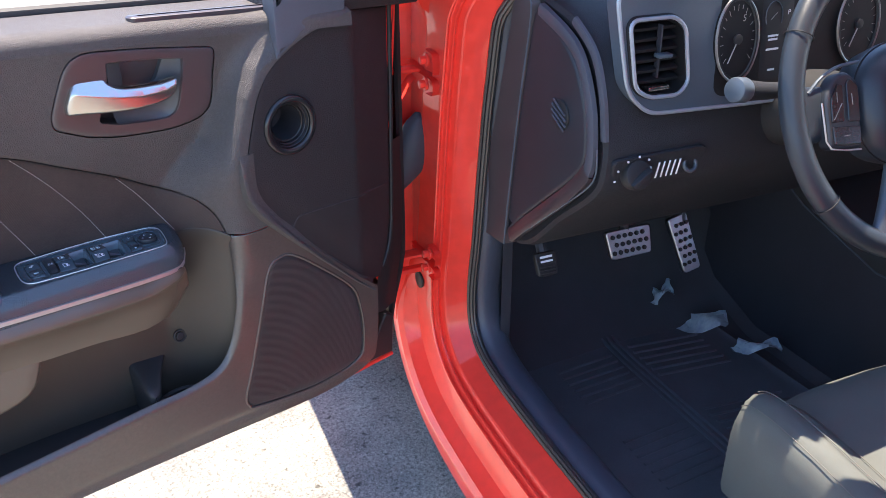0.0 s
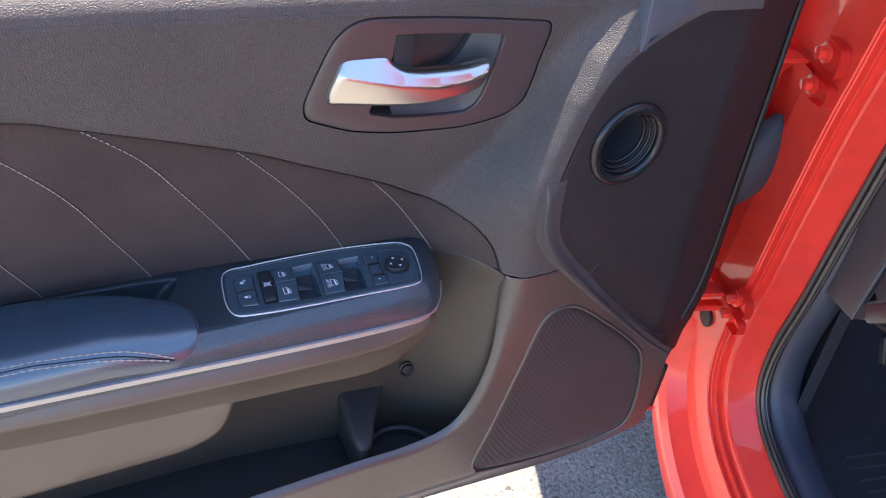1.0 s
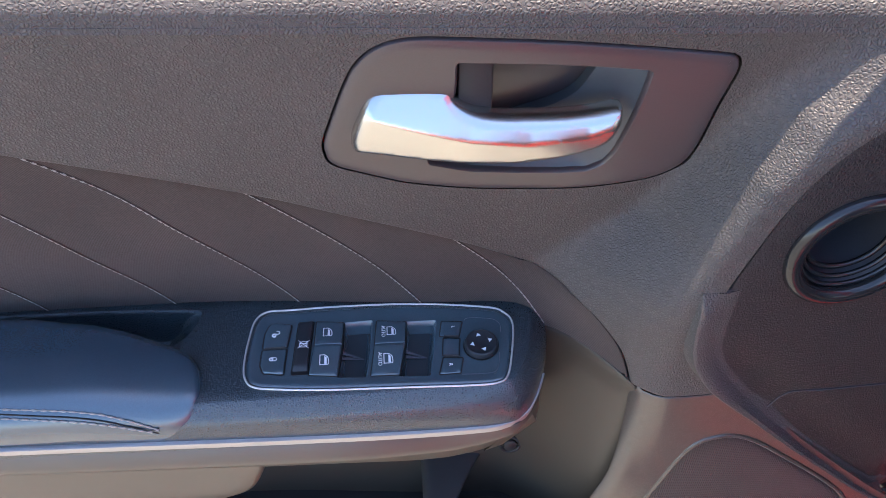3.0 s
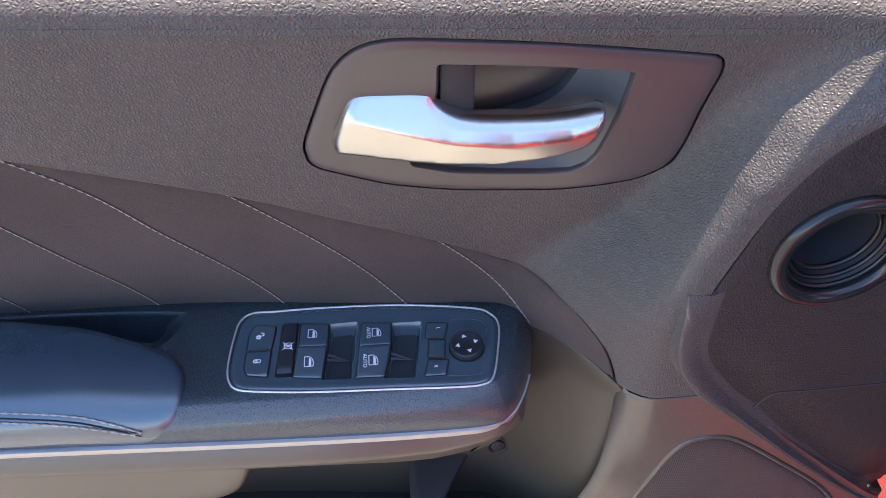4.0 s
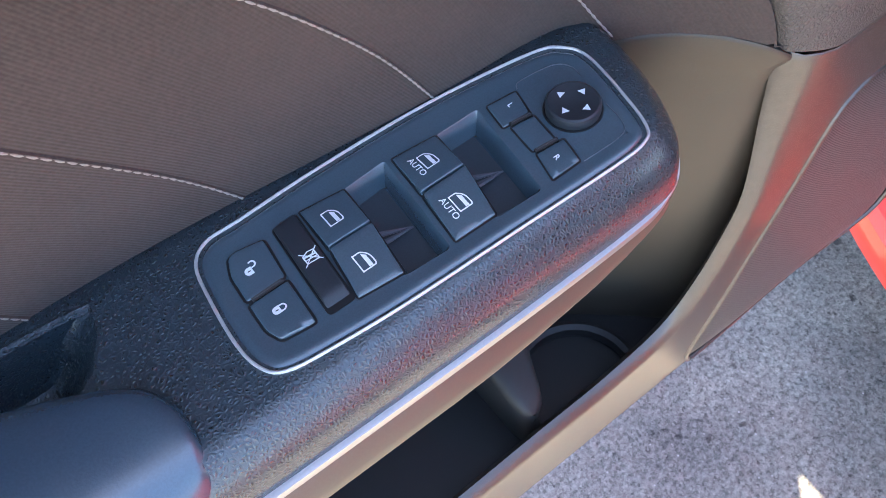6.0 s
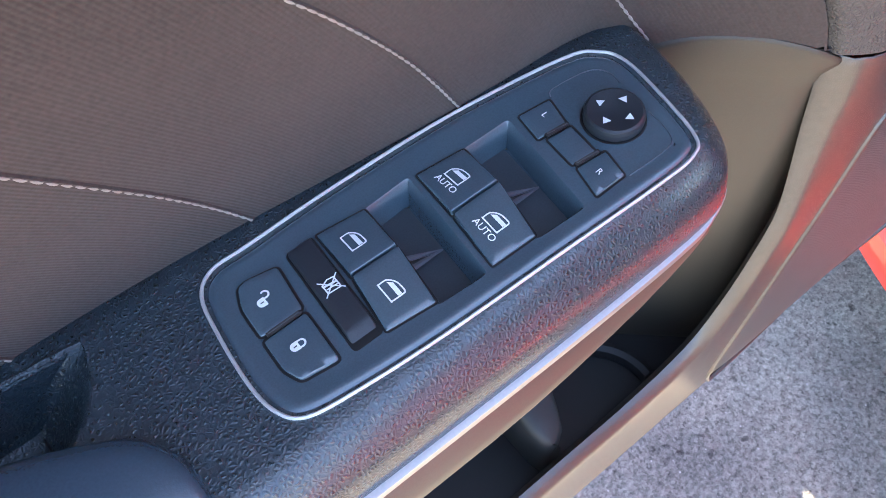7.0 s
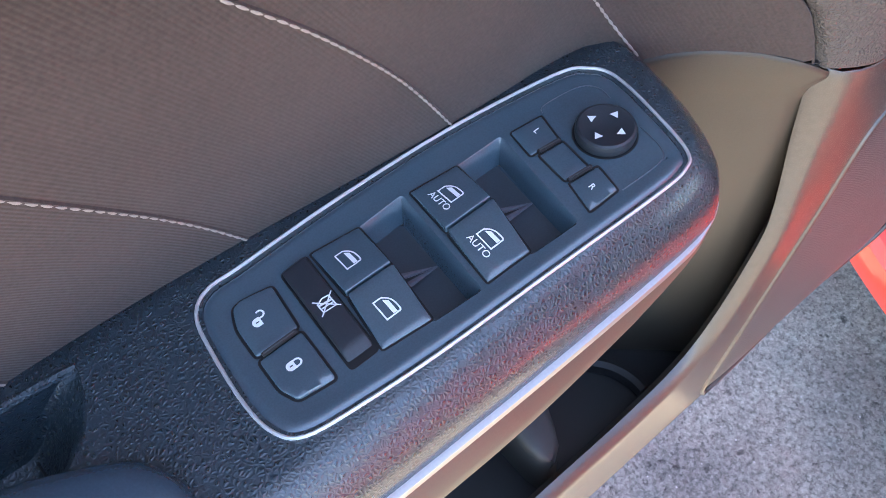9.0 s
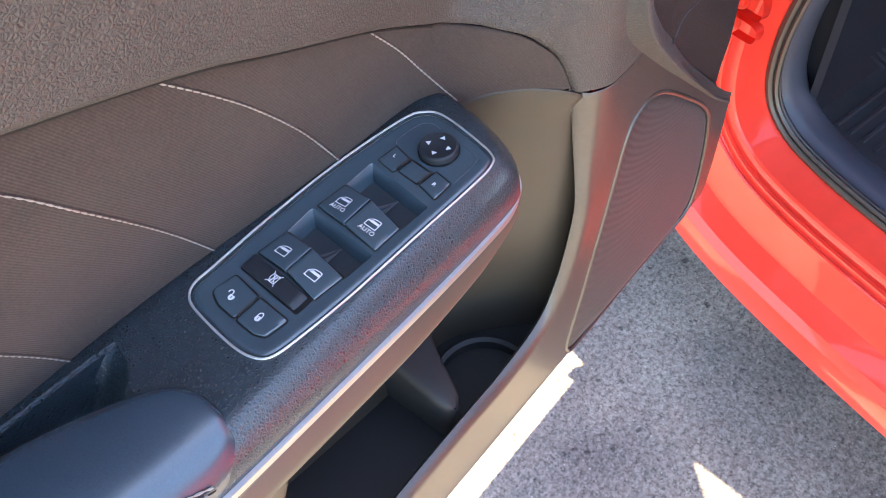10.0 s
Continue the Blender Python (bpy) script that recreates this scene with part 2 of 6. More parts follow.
def spline(pts, per=8, closed=False):
    """Catmull-Rom curve through points."""
    p = [Vector(q) for q in pts]
    n = len(p)
    out = []
    for i in range(n if closed else n - 1):
        a, b, c, d = (p[(i + k) % n] if closed else p[min(max(i + k, 0), n - 1)] for k in (-1, 0, 1, 2))
        for s in range(per):
            t = s / per
            out.append(0.5 * ((2 * b) + (c - a) * t + (2 * a - 5 * b + 4 * c - d) * t * t + (3 * b - a - 3 * c + d) * t ** 3))
    if not closed:
        out.append(p[-1].copy())
    return out


def rounded(pts, radius, seg=5):
    """A closed polygon with rounded corners. radius: one, or one a corner."""
    p = [Vector(q) for q in pts]
    n = len(p)
    out = []
    for i in range(n):
        r = radius[i] if isinstance(radius, (list, tuple)) else radius
        a, b, c = p[i - 1], p[i], p[(i + 1) % n]
        u, v = (a - b), (c - b)
        r2 = min(r, u.length * 0.45, v.length * 0.45)
        u, v = b + u.normalized() * r2, b + v.normalized() * r2
        for k in range(seg + 1):
            t = k / seg
            out.append(u * (1 - t) ** 2 + b * 2 * t * (1 - t) + v * t * t)
    return out


def resample(loop, step):
    out = []
    n = len(loop)
    for i in range(n):
        a, b = loop[i], loop[(i + 1) % n]
        k = max(1, int((b - a).length / step))
        out += [a.lerp(b, j / k) for j in range(k)]
    return out


def area2(loop):
    return sum(loop[i - 1].x * loop[i].y - loop[i].x * loop[i - 1].y for i in range(len(loop)))


def ccw(loop):
    return loop if area2(loop) > 0 else loop[::-1]


def offset(loop, d):
    """Moves a counter-clockwise loop inwards by d."""
    n = len(loop)
    out = []
    for i in range(n):
        a, b = loop[i - 1], loop[(i + 1) % n]
        t = (b - a)
        t = t.normalized() if t.length > 1e-9 else Vector((1, 0))
        out.append(loop[i] + Vector((-t.y, t.x)) * d)
    return out


from mathutils import geometry as geo


def inside(arr, loop):
    x, y = arr[:, 0], arr[:, 1]
    res = np.zeros(len(arr), bool)
    L = np.array([(q.x, q.y) for q in loop])
    for (x1, y1), (x2, y2) in zip(L, np.roll(L, -1, 0)):
        c = ((y1 > y) != (y2 > y)) & (x < (x2 - x1) * (y - y1) / (y2 - y1 + 1e-12) + x1)
        res ^= c
    return res


def near(arr, loop):
    L = np.array([(q.x, q.y) for q in loop])
    a, b = L, np.roll(L, -1, 0)
    best = np.full(len(arr), 9.0)
    for p, q in zip(a, b):
        d = q - p
        t = np.clip(((arr - p) @ d) / (d @ d + 1e-14), 0, 1)
        best = np.minimum(best, np.hypot(*(arr - (p + t[:, None] * d)).T))
    return best


def slab(outline, prof, surf, to, cell=0.01, holes=(), bm=None, step=None, bands=()):
    """A moulded piece: rings along its outline by (inset, height), closed by a cap that follows surf(u, v).
    holes: (outline, prof, floor) with the rings of each opening. bands: insets at which the cap gets extra rows of points. to(u, v, w): the place in the world."""
    bm = bm or bmesh.new()
    loop = ccw(resample([Vector((q[0], q[1])) for q in outline], step or cell))
    place = lambda q, h: to(q.x, q.y, surf(q.x, q.y) + h)

    def rings(base, pr, inward):
        prev = None
        for ins, h in pr:
            lp = offset(base, ins if inward else -ins) if ins else base
            vs = [bm.verts.new(place(q, h)) for q in lp]
            if prev:
                for i in range(len(vs)):
                    bm.faces.new((prev[i - 1], prev[i], vs[i], vs[i - 1]))
            prev, last = vs, lp
        return prev, last

    def fill(vs, lp, cuts, h, bands=()):
        pts = [(q.x, q.y) for q in lp]
        n = len(pts)
        edges = [(i, (i + 1) % n) for i in range(n)]
        verts = list(vs)
        for cv, cl in cuts:
            k = len(pts)
            pts += [(q.x, q.y) for q in cl]
            edges += [(k + i, k + (i + 1) % len(cl)) for i in range(len(cl))]
            verts += cv
        A = np.array(pts)
        lo, hi = A.min(0), A.max(0)
        gx, gy = np.meshgrid(np.arange(lo[0] + cell / 2, hi[0], cell), np.arange(lo[1] + cell / 2, hi[1], cell))
        gy = gy + 0.0 * gx
        G = np.stack([gx.ravel(), gy.ravel()], 1)
        if len(G):
            keep = inside(G, lp) & (near(G, lp) > cell * 0.45)
            for cv, cl in cuts:
                keep &= ~inside(G, cl) & (near(G, cl) > cell * 0.45)
            G = G[keep]
        for d in bands:
            B = np.array([(q.x, q.y) for q in offset(lp, d)])
            keep = inside(B, lp) & (near(B, lp) > d * 0.96)
            for cv, cl in cuts:
                keep &= ~inside(B, cl) & (near(B, cl) > cell * 0.3)
            if len(G) and keep.any():
                G = G[np.array([np.hypot(*(B[keep] - g).T).min() > cell * 0.35 for g in G])]
            G = np.concatenate([G, B[keep]])
        k = len(pts)
        allp = [Vector(q) for q in pts] + [Vector(q) for q in G]
        verts += [bm.verts.new(place(Vector(q), h)) for q in G]
        r = geo.delaunay_2d_cdt(allp, edges, [], 0, 1e-7)
        orig = r[3]
        tri = np.array([[(r[0][i].x, r[0][i].y) for i in f] for f in r[2] if len(f) == 3])
        if not len(tri):
            return
        mid = tri.mean(1)
        ok = inside(mid, lp)
        for cv, cl in cuts:
            ok &= ~inside(mid, cl)
        fl = [f for f in r[2] if len(f) == 3]
        for f, o in zip(fl, ok):
            if o:
                try:
                    bm.faces.new([verts[orig[i][0]] for i in f])
                except (ValueError, IndexError):
                    pass

    top, tl = rings(loop, prof, True)
    cuts = []
    for hl, hp, floor in holes:
        h = ccw(resample([Vector((q[0], q[1])) for q in hl], step or cell))
        lip = [bm.verts.new(place(q, prof[-1][1])) for q in h]
        cuts.append((lip, h))
        prev = lip
        cur = h
        for ins, hh in hp:
            cur = offset(h, ins)
            vs = [bm.verts.new(place(q, prof[-1][1] + hh)) for q in cur]
            for i in range(len(vs)):
                bm.faces.new((prev[i - 1], vs[i - 1], vs[i], prev[i]))
            prev = vs
        if floor:
            fill(prev, cur, [], prof[-1][1] + hp[-1][1])
    fill(top, tl, cuts, prof[-1][1], bands)
    return bm


def door_place(u, v, w):
    return Vector((u, -w, v))


def flat_place(u, v, w):
    return Vector((u, v, w))


def tube(path, radius, bm=None, seg=8, closed=False, squash=1.0, up=(0, 0, 1), ends=True):
    """A round or flattened bar along a path. radius: a number or a function of 0..1."""
    bm = bm or bmesh.new()
    p = [Vector(q) for q in path]
    n = len(p)
    rows = []
    side = None
    for i in range(n):
        t = (p[(i + 1) % n] - p[i - 1]) if closed else (p[min(i + 1, n - 1)] - p[max(i - 1, 0)])
        t.normalize()
        if side is None:
            side = t.cross(Vector(up))
            if side.length < 1e-4:
                side = t.cross(Vector((1, 0, 0)))
        side = (side - t * side.dot(t)).normalized()
        nb = side.cross(t)
        r = radius(i / (n - 1)) if callable(radius) else radius
        rows.append([bm.verts.new(p[i] + (side * math.cos(a) + nb * math.sin(a) * squash) * r)
                     for a in (2 * math.pi * k / seg for k in range(seg))])
    for i in range(n if closed else n - 1):
        a, b = rows[i], rows[(i + 1) % n]
        for k in range(seg):
            bm.faces.new((a[k - 1], a[k], b[k], b[k - 1]))
    if ends and not closed:
        bm.faces.new(rows[0])
        bm.faces.new(rows[-1][::-1])
    return bm


def loft(rows, bm=None, closed_rows=False, caps=False):
    """A skin through rows of points."""
    bm = bm or bmesh.new()
    vs = [[bm.verts.new(q) for q in r] for r in rows]
    for a, b in zip(vs, vs[1:]):
        for k in range(0 if closed_rows else 1, len(a)):
            bm.faces.new((a[k - 1], a[k], b[k], b[k - 1]))
    if caps:
        bm.faces.new(vs[0])
        bm.faces.new(vs[-1][::-1])
    return bm


def block(lo, hi, bevel=0.003, bm=None, m=None, seg=2):
    """A box with rounded edges between two corners."""
    b2 = bmesh.new()
    bmesh.ops.create_cube(b2, size=1)
    c = [(a + b) / 2 for a, b in zip(lo, hi)]
    s = [abs(b - a) for a, b in zip(lo, hi)]
    bmesh.ops.transform(b2, matrix=Matrix.Translation(c) @ Matrix.Diagonal((*s, 1)), verts=b2.verts)
    if bevel:
        bmesh.ops.bevel(b2, geom=b2.edges[:], offset=min(bevel, min(s) * 0.45), segments=seg, affect='EDGES', profile=0.5)
    if m:
        bmesh.ops.transform(b2, matrix=m, verts=b2.verts)
    return join(bm, b2)


def join(bm, other):
    if bm is None:
        return other
    me = bpy.data.meshes.new("tmp")
    other.to_mesh(me)
    other.free()
    bm.from_mesh(me)
    bpy.data.meshes.remove(me)
    return bm


def disc(centre, axis, radius, height, bm=None, seg=32, bevel=0.001):
    b2 = bmesh.new()
    bmesh.ops.create_cone(b2, cap_ends=True, segments=seg, radius1=radius, radius2=radius, depth=height)
    if bevel:
        bmesh.ops.bevel(b2, geom=[e for e in b2.edges if len(e.link_faces) == 2 and e.calc_face_angle(0) > 1], offset=bevel, segments=2, affect='EDGES', profile=0.5)
    m = Vector(axis).to_track_quat('Z', 'Y').to_matrix().to_4x4()
    bmesh.ops.transform(b2, matrix=Matrix.Translation(centre) @ m, verts=b2.verts)
    return join(bm, b2)


def ring(centre, axis, radius, minor, bm=None, seg=40, mseg=10, squash=1.0):
    m = Matrix.Translation(centre) @ Vector(axis).to_track_quat('Z', 'Y').to_matrix().to_4x4()
    path = [m @ Vector((radius * math.cos(2 * math.pi * k / seg), radius * math.sin(2 * math.pi * k / seg), 0)) for k in range(seg)]
    return tube(path, minor, bm, mseg, True, squash, up=axis)


def smooth01(t):
    t = min(1.0, max(0.0, t))
    return t * t * (3 - 2 * t)


def interp(x, table):
    return float(np.interp(x, [a for a, b in table], [b for a, b in table]))


# ---- ground ----
def ground():
    bm = bmesh.new()
    s = 900
    # finer squares near the car, out to the horizon
    edges = [-s, -60, -8, -2, 0, 1, 2, 4, 12, 60, s]
    vs = [[bm.verts.new((x, y, 0)) for x in edges] for y in edges]
    for j in range(len(edges) - 1):
        for i in range(len(edges) - 1):
            bm.faces.new((vs[j][i], vs[j][i + 1], vs[j + 1][i + 1], vs[j + 1][i]))
    me = bpy.data.meshes.new("ground")
    bm.to_mesh(me)
    bm.free()
    me.materials.append(ASPHALT)
    return tagged(new("ground", me), "worn grey asphalt of a parking lot", "ground", kind="structure")


ground()

# ---- the open car door: x along the door to its hinges, z up, the cabin side towards -y ----
LIP = [(0.68, 0.703), (0.739, 0.635), (0.831, 0.548), (0.882, 0.518), (0.909, 0.511), (0.937, 0.511), (0.982, 0.513), (1.013, 0.521), (1.05, 0.535), (1.09, 0.567)]
RIDGE = [(0.68, 0.60), (0.80, 0.522), (0.831, 0.520), (0.882, 0.516)] + LIP[4:]
INSERT_TOP = [(0.4915, 0.822), (0.4870, 0.838), (0.4805, 0.854), (0.471, 0.867), (0.461, 0.877), (0.445, 0.886), (0.42, 0.897), (0.372, 0.926), (0.308, 0.958), (0.253, 0.985), (0.14, 1.027), (0.095, 1.041), (-0.05, 1.06), (-0.2, 1.066)]
GROOVE = [(0.70, 1.098), (0.63, 1.077), (0.577, 1.047), (0.55, 1.013), (0.533, 0.965), (0.522, 0.915), (0.530, 0.876), (0.56, 0.831), (0.585, 0.807), (0.62, 0.764), (0.70, 0.684), (0.728, 0.660)]


def belt(x):
    """Height at which the panel rolls over to the window sill."""
    return interp(x, [(-0.2, 1.124), (0.17, 1.112), (0.365, 1.102), (0.567, 1.091), (0.75, 1.081)])


def upper_y(x, z):
    base = 1.070 + 0.24 * (1.09 - z)
    lip = interp(z, RIDGE)
    far = max(lip, interp(z, [(b, a) for a, b in GROOVE[6::-1]]) - 0.010) if z > 0.90 else lip
    w = interp(z, [(0.88, 0.108), (0.92, 0.070), (0.955, 0.034), (0.985, 0.020), (1.01, 0.015), (1.05, 0.017), (1.09, 0.024)])
    s = smooth01((x - (lip - w)) / (far - lip + w - 0.004))
    return base * (1 - s) + (1.047 + 0.010 * smooth01((0.93 - z) / 0.09)) * s


def flat_y(x, z):
    """The panel without its ridge."""
    return 1.070 + 0.24 * (1.09 - z)


def insert_y(x, z):
    return upper_y(x, z) + 0.0070 * (1 - 0.70 * smooth01((x - 0.39) / 0.07)) + 0.014 * smooth01((0.96 - z) / 0.12) * smooth01((0.40 - x) / 0.22)


SEAM_Z = 0.8205


def lower_y(x, z):
    y = 1.055 + 0.006 * smooth01((0.55 - x) / 0.06) * smooth01((z - 0.7) / 0.12) + 0.015 * smooth01((0.54 - z) / 0.05)
    # flush with the upper panel at the seam between them
    k = smooth01((z - 0.715) / 0.10) * smooth01((0.62 - x) / 0.03)
    return y + (upper_y(x, SEAM_Z) - y) * k


def line_dist(line):
    """Distance from (x, z) to a line of points."""
    P = np.array([(q[0], q[1]) for q in line])
    a, d = P[:-1], P[1:] - P[:-1]
    dd = (d * d).sum(1) + 1e-14

    def dist(x, z):
        v = np.array((x, z)) - a
        k = np.clip((v * d).sum(1) / dd, 0, 1)
        return float(np.sqrt(((v - k[:, None] * d) ** 2).sum(1).min()))
    return dist


valley = line_dist(GROOVE[5:])


def front_y(x, z):
    # sunk in a valley along the lip
    dip = 0.0030 * smooth01((0.040 - valley(x, z)) / 0.032) * smooth01((0.900 - z) / 0.05)
    return 1.052 + dip + 0.06 * (x - 0.594) + 0.36 * max(0.0, x - 0.70) * smooth01((x - 0.69) / 0.03)


def liner_y(x, z):
    # sinks behind the rim of the pocket
    return max(insert_y(x, 0.824) - 0.0022, 1.066) + 0.0065 * smooth01((x - 0.43) / 0.05) * smooth01((0.826 - z) / 0.03)


def rolled(surf, line, r):
    """A surface that rolls over with radius r at a line."""
    dist = line_dist(line)

    def f(x, z):
        k = max(0.0, r - dist(x, z))
        return surf(x, z) + (r - math.sqrt(max(0.0, r * r - k * k)))
    return f


neg = lambda f: (lambda u, v: -f(u, v))
HANDLE_BEZEL = [(0.3051, 1.0271), (0.3048, 1.0190), (0.3060, 1.0120), (0.3105, 1.0068), (0.3199, 1.0020), (0.3345, 0.9951), (0.3496, 0.9892), (0.381, 0.9823), (0.413, 0.9791), (0.4454, 0.9774), (0.4739, 0.9809), (0.489, 0.986), (0.4998, 0.9960), (0.5040, 1.0120), (0.5058, 1.0411), (0.5082, 1.0630), (0.5076, 1.0710), (0.5045, 1.0757), (0.496, 1.0780), (0.4565, 1.0842), (0.4168, 1.0896), (0.3785, 1.0935), (0.356, 1.0953), (0.3435, 1.0940), (0.3345, 1.0900), (0.3277, 1.0835), (0.3225, 1.0750), (0.3175, 1.0630), (0.3106, 1.0441)]
SPEAKER = [(0.482, 0.560), (0.498, 0.608), (0.522, 0.690), (0.541, 0.752), (0.560, 0.767), (0.582, 0.763), (0.616, 0.736), (0.672, 0.682), (0.690, 0.645), (0.696, 0.572), (0.680, 0.535), (0.604, 0.518), (0.500, 0.533), (0.484, 0.543)]
POD_PLAN = [(0.17, 1.166), (0.24, 1.163), (0.30, 1.160), (0.35, 1.157), (0.40, 1.151), (0.436, 1.144), (0.4430, 1.130), (0.4395, 1.104), (0.4312, 1.0780), (0.4195, 1.0600), (0.400, 1.0528), (0.33, 1.0510), (0.24, 1.0505), (0.10, 1.050)]
RING_PLAN = [(0.235, 1.131), (0.243, 1.138), (0.258, 1.1385), (0.296, 1.1395), (0.348, 1.138), (0.398, 1.1315), (0.411, 1.125), (0.4155, 1.114), (0.412, 1.090), (0.407, 1.071), (0.400, 1.0655), (0.384, 1.0645), (0.338, 1.066), (0.289, 1.0675), (0.257, 1.070), (0.239, 1.073), (0.2325, 1.080), (0.2305, 1.093), (0.232, 1.115)]
POD_Z = 0.836

door = thing("front_door", (0.40, 1.12, 0.455), "open red front door with charcoal vinyl and cloth trim", "door")


def thread(path, pitch=0.0052, r=0.00068):
    """A sewn thread: thick at each stitch, thin where it dips into the cloth."""
    p = [Vector(q) for q in path]
    length = sum((b - a).length for a, b in zip(p, p[1:]))
    n = max(8, int(length / pitch * 6))
    acc = [0.0]
    for a, b in zip(p, p[1:]):
        acc.append(acc[-1] + (b - a).length)
    xs = np.linspace(0, length, n)
    q = np.stack([np.interp(xs, acc, [v[k] for v in p]) for k in range(3)], 1)
    return tube(q, lambda t: r * (0.05 + 0.95 * abs(math.sin(math.pi * t * length / pitch)) ** 0.6), seg=6)


def build_trim():
    # upper panel with its roll towards the window
    right = spline(GROOVE[:9], 6)
    seam = [(0.566, 0.824), (0.537, 0.8195), (0.512, 0.8195), (0.4915, 0.822)]
    top = [(x, belt(x)) for x in np.linspace(0.69, -0.2, 40)]
    loop = [Vector(q) for q in seam] + spline(INSERT_TOP, 5)[1:] + [Vector(q) for q in top[::-1]] + right
    hole = offset(ccw(spline(HANDLE_BEZEL, 4, True)), -0.0012)
    roll = rolled(upper_y, spline(INSERT_TOP[5:], 5), 0.0045)
    bm = slab(loop, [(0.0, -0.04)] + [(0.0, -0.003), (0.0004, -0.0008), (0.0010, 0.0)], neg(roll), door_place, 0.0045, bands=(0.0010, 0.0024, 0.0040), holes=[(hole, [(-0.0008, -0.002), (-0.0008, -0.012)], False)])
    rows = []
    for x in np.linspace(-0.2, 0.70, 60):
        z0 = belt(x)
        y0 = upper_y(x, z0 - 0.002)
        row = [(x, y0 - 0.0004, z0 - 0.004)]
        for k in range(9):
            a = radians(-12 + k * 102 / 8)
            row.append((x, y0 + 0.020 - 0.0203 * math.cos(a), z0 + 0.004 + 0.016 * math.sin(a)))
        row += [(x, y0 + 0.05, z0 + 0.0225), (x, y0 + 0.085, z0 + 0.024), (x, y0 + 0.09, z0 + 0.010)]
        rows.append(row)
    loft(rows, bm)
    upper = part("upper_panel", bm, TRIM, door, "charcoal grained vinyl upper panel")

    # slot and inner weatherstrip along the window sill
    bm = slab(rounded([(0.412, 1.0815), (0.615, 1.0805), (0.615, 1.0975), (0.412, 1.0990)], 0.008), [(0, -0.004), (0, 0.001), (0.002, 0.0025)], lambda u, v: belt(u) + 0.0225, flat_place, 0.02,
              holes=[(rounded([(0.425, 1.0865), (0.605, 1.0855), (0.605, 1.0925), (0.425, 1.0935)], 0.003), [(0, -0.004)], True)])
    part("sill_vent", bm, BEZEL, door, "black slotted insert in the window sill")
    part("belt_seal", tube([(x, 1.07 + 0.095, belt(x) + 0.022) for x in np.linspace(-0.2, 0.74, 30)], 0.008, squash=1.3), RUBBER, door, "black rubber window seal")

    # cloth insert
    loop = spline(INSERT_TOP, 5) + [Vector(q) for q in ((-0.2, 0.816), (0.434, 0.814), (0.450, 0.822), (0.469, 0.8245), (0.483, 0.822))]
    loop = offset(ccw(loop), 0.0008)
    ins = part("cloth_insert", slab(loop, [(0, -0.018), (0, -0.002), (0.0008, -0.0006), (0.0020, 0)], neg(insert_y), door_place, 0.009), FABRIC, door, "charcoal ribbed cloth insert with stitched seams")
    part("insert_gap", tube([(q.x, insert_y(q.x, q.y) - 0.0006, q.y - 0.0012) for q in spline(INSERT_TOP[6:], 5)], 0.0016, seg=6), GAP, ins)
    seams = [[(0.253, 0.9819), (0.2744, 0.9574), (0.297, 0.9284), (0.3268, 0.8835), (0.3534, 0.8341)], [(0.3726, 0.9223), (0.3965, 0.8924), (0.4161, 0.8635), (0.4396, 0.8256)], [(0.1426, 1.0235), (0.1801, 0.9876), (0.2084, 0.9435), (0.2392, 0.8872), (0.2703, 0.8243)], [(0.0549, 1.0396), (0.0977, 0.9927), (0.1276, 0.9494), (0.1503, 0.8956), (0.183, 0.8183)], [(-0.04, 1.058), (0.01, 0.993), (0.0488, 0.9435), (0.0653, 0.8855), (0.0943, 0.8137)]]
    for s in seams:
        pts = spline(s, 60)
        part("stitching", thread([(q.x, insert_y(q.x, q.y) - 0.0003, q.y) for q in pts]), STITCH, ins, "pale grey stitched seam")
        # the fold under the thread
        fold = [(q.x + 0.0009, insert_y(q.x, q.y) + 0.0002, q.y - 0.0006) for q in pts]
        part("seam_fold", tube(fold, 0.0008, seg=5), FABRIC, ins)

    # lower panel round the map pocket
    rim = spline([(0.4920, 0.8198), (0.4930, 0.785), (0.4910, 0.745), (0.4830, 0.700), (0.4690, 0.656), (0.446, 0.625), (0.400, 0.612), (0.33, 0.609), (0.145, 0.597), (-0.2, 0.578)], 8)
    edge = spline([(0.728, 0.660), (0.727, 0.60), (0.722, 0.55), (0.712, 0.518), (0.68, 0.497), (0.60, 0.488), (0.40, 0.497), (0.20, 0.505), (-0.2, 0.512)], 5)
    loop = [Vector(q) for q in seam[::-1][1:]] + spline(GROOVE[8:], 5) + edge[1:] + rim[::-1]
    loop = offset(ccw(loop), 0.0006)
    sp = spline(SPEAKER, 4, True)
    roll = rolled(lower_y, rim, 0.010)
    low = part("lower_panel", slab(loop, [(0.010, -0.012), (0.0030, -0.0048), (0.0006, -0.0018), (0.0, -0.0006), (0.0006, 0.0)], neg(roll), door_place, 0.007, step=0.005, bands=(0.0010, 0.0024, 0.0044, 0.0072, 0.0105),
                                   holes=[(sp, [(0.001, -0.003), (0.001, -0.008)], False)]), LOWER, door, "grey moulded lower panel with a rolled map pocket rim")
    grille = part("speaker_grille", slab(offset(ccw(sp), 0.0006), [(0, -0.014), (0, -0.003), (0.002, -0.0012), (0.006, -0.0005)], neg(lower_y), door_place, 0.010), GAUZE, door, "dark ribbed speaker grille")
    q = offset(ccw(sp), -0.001)
    part("grille_rim", tube([(v.x, lower_y(v.x, v.y) + 0.0004, v.y) for v in resample(q, 0.008)], 0.0021, seg=8, closed=True), LOWER, grille, "raised grey rim")

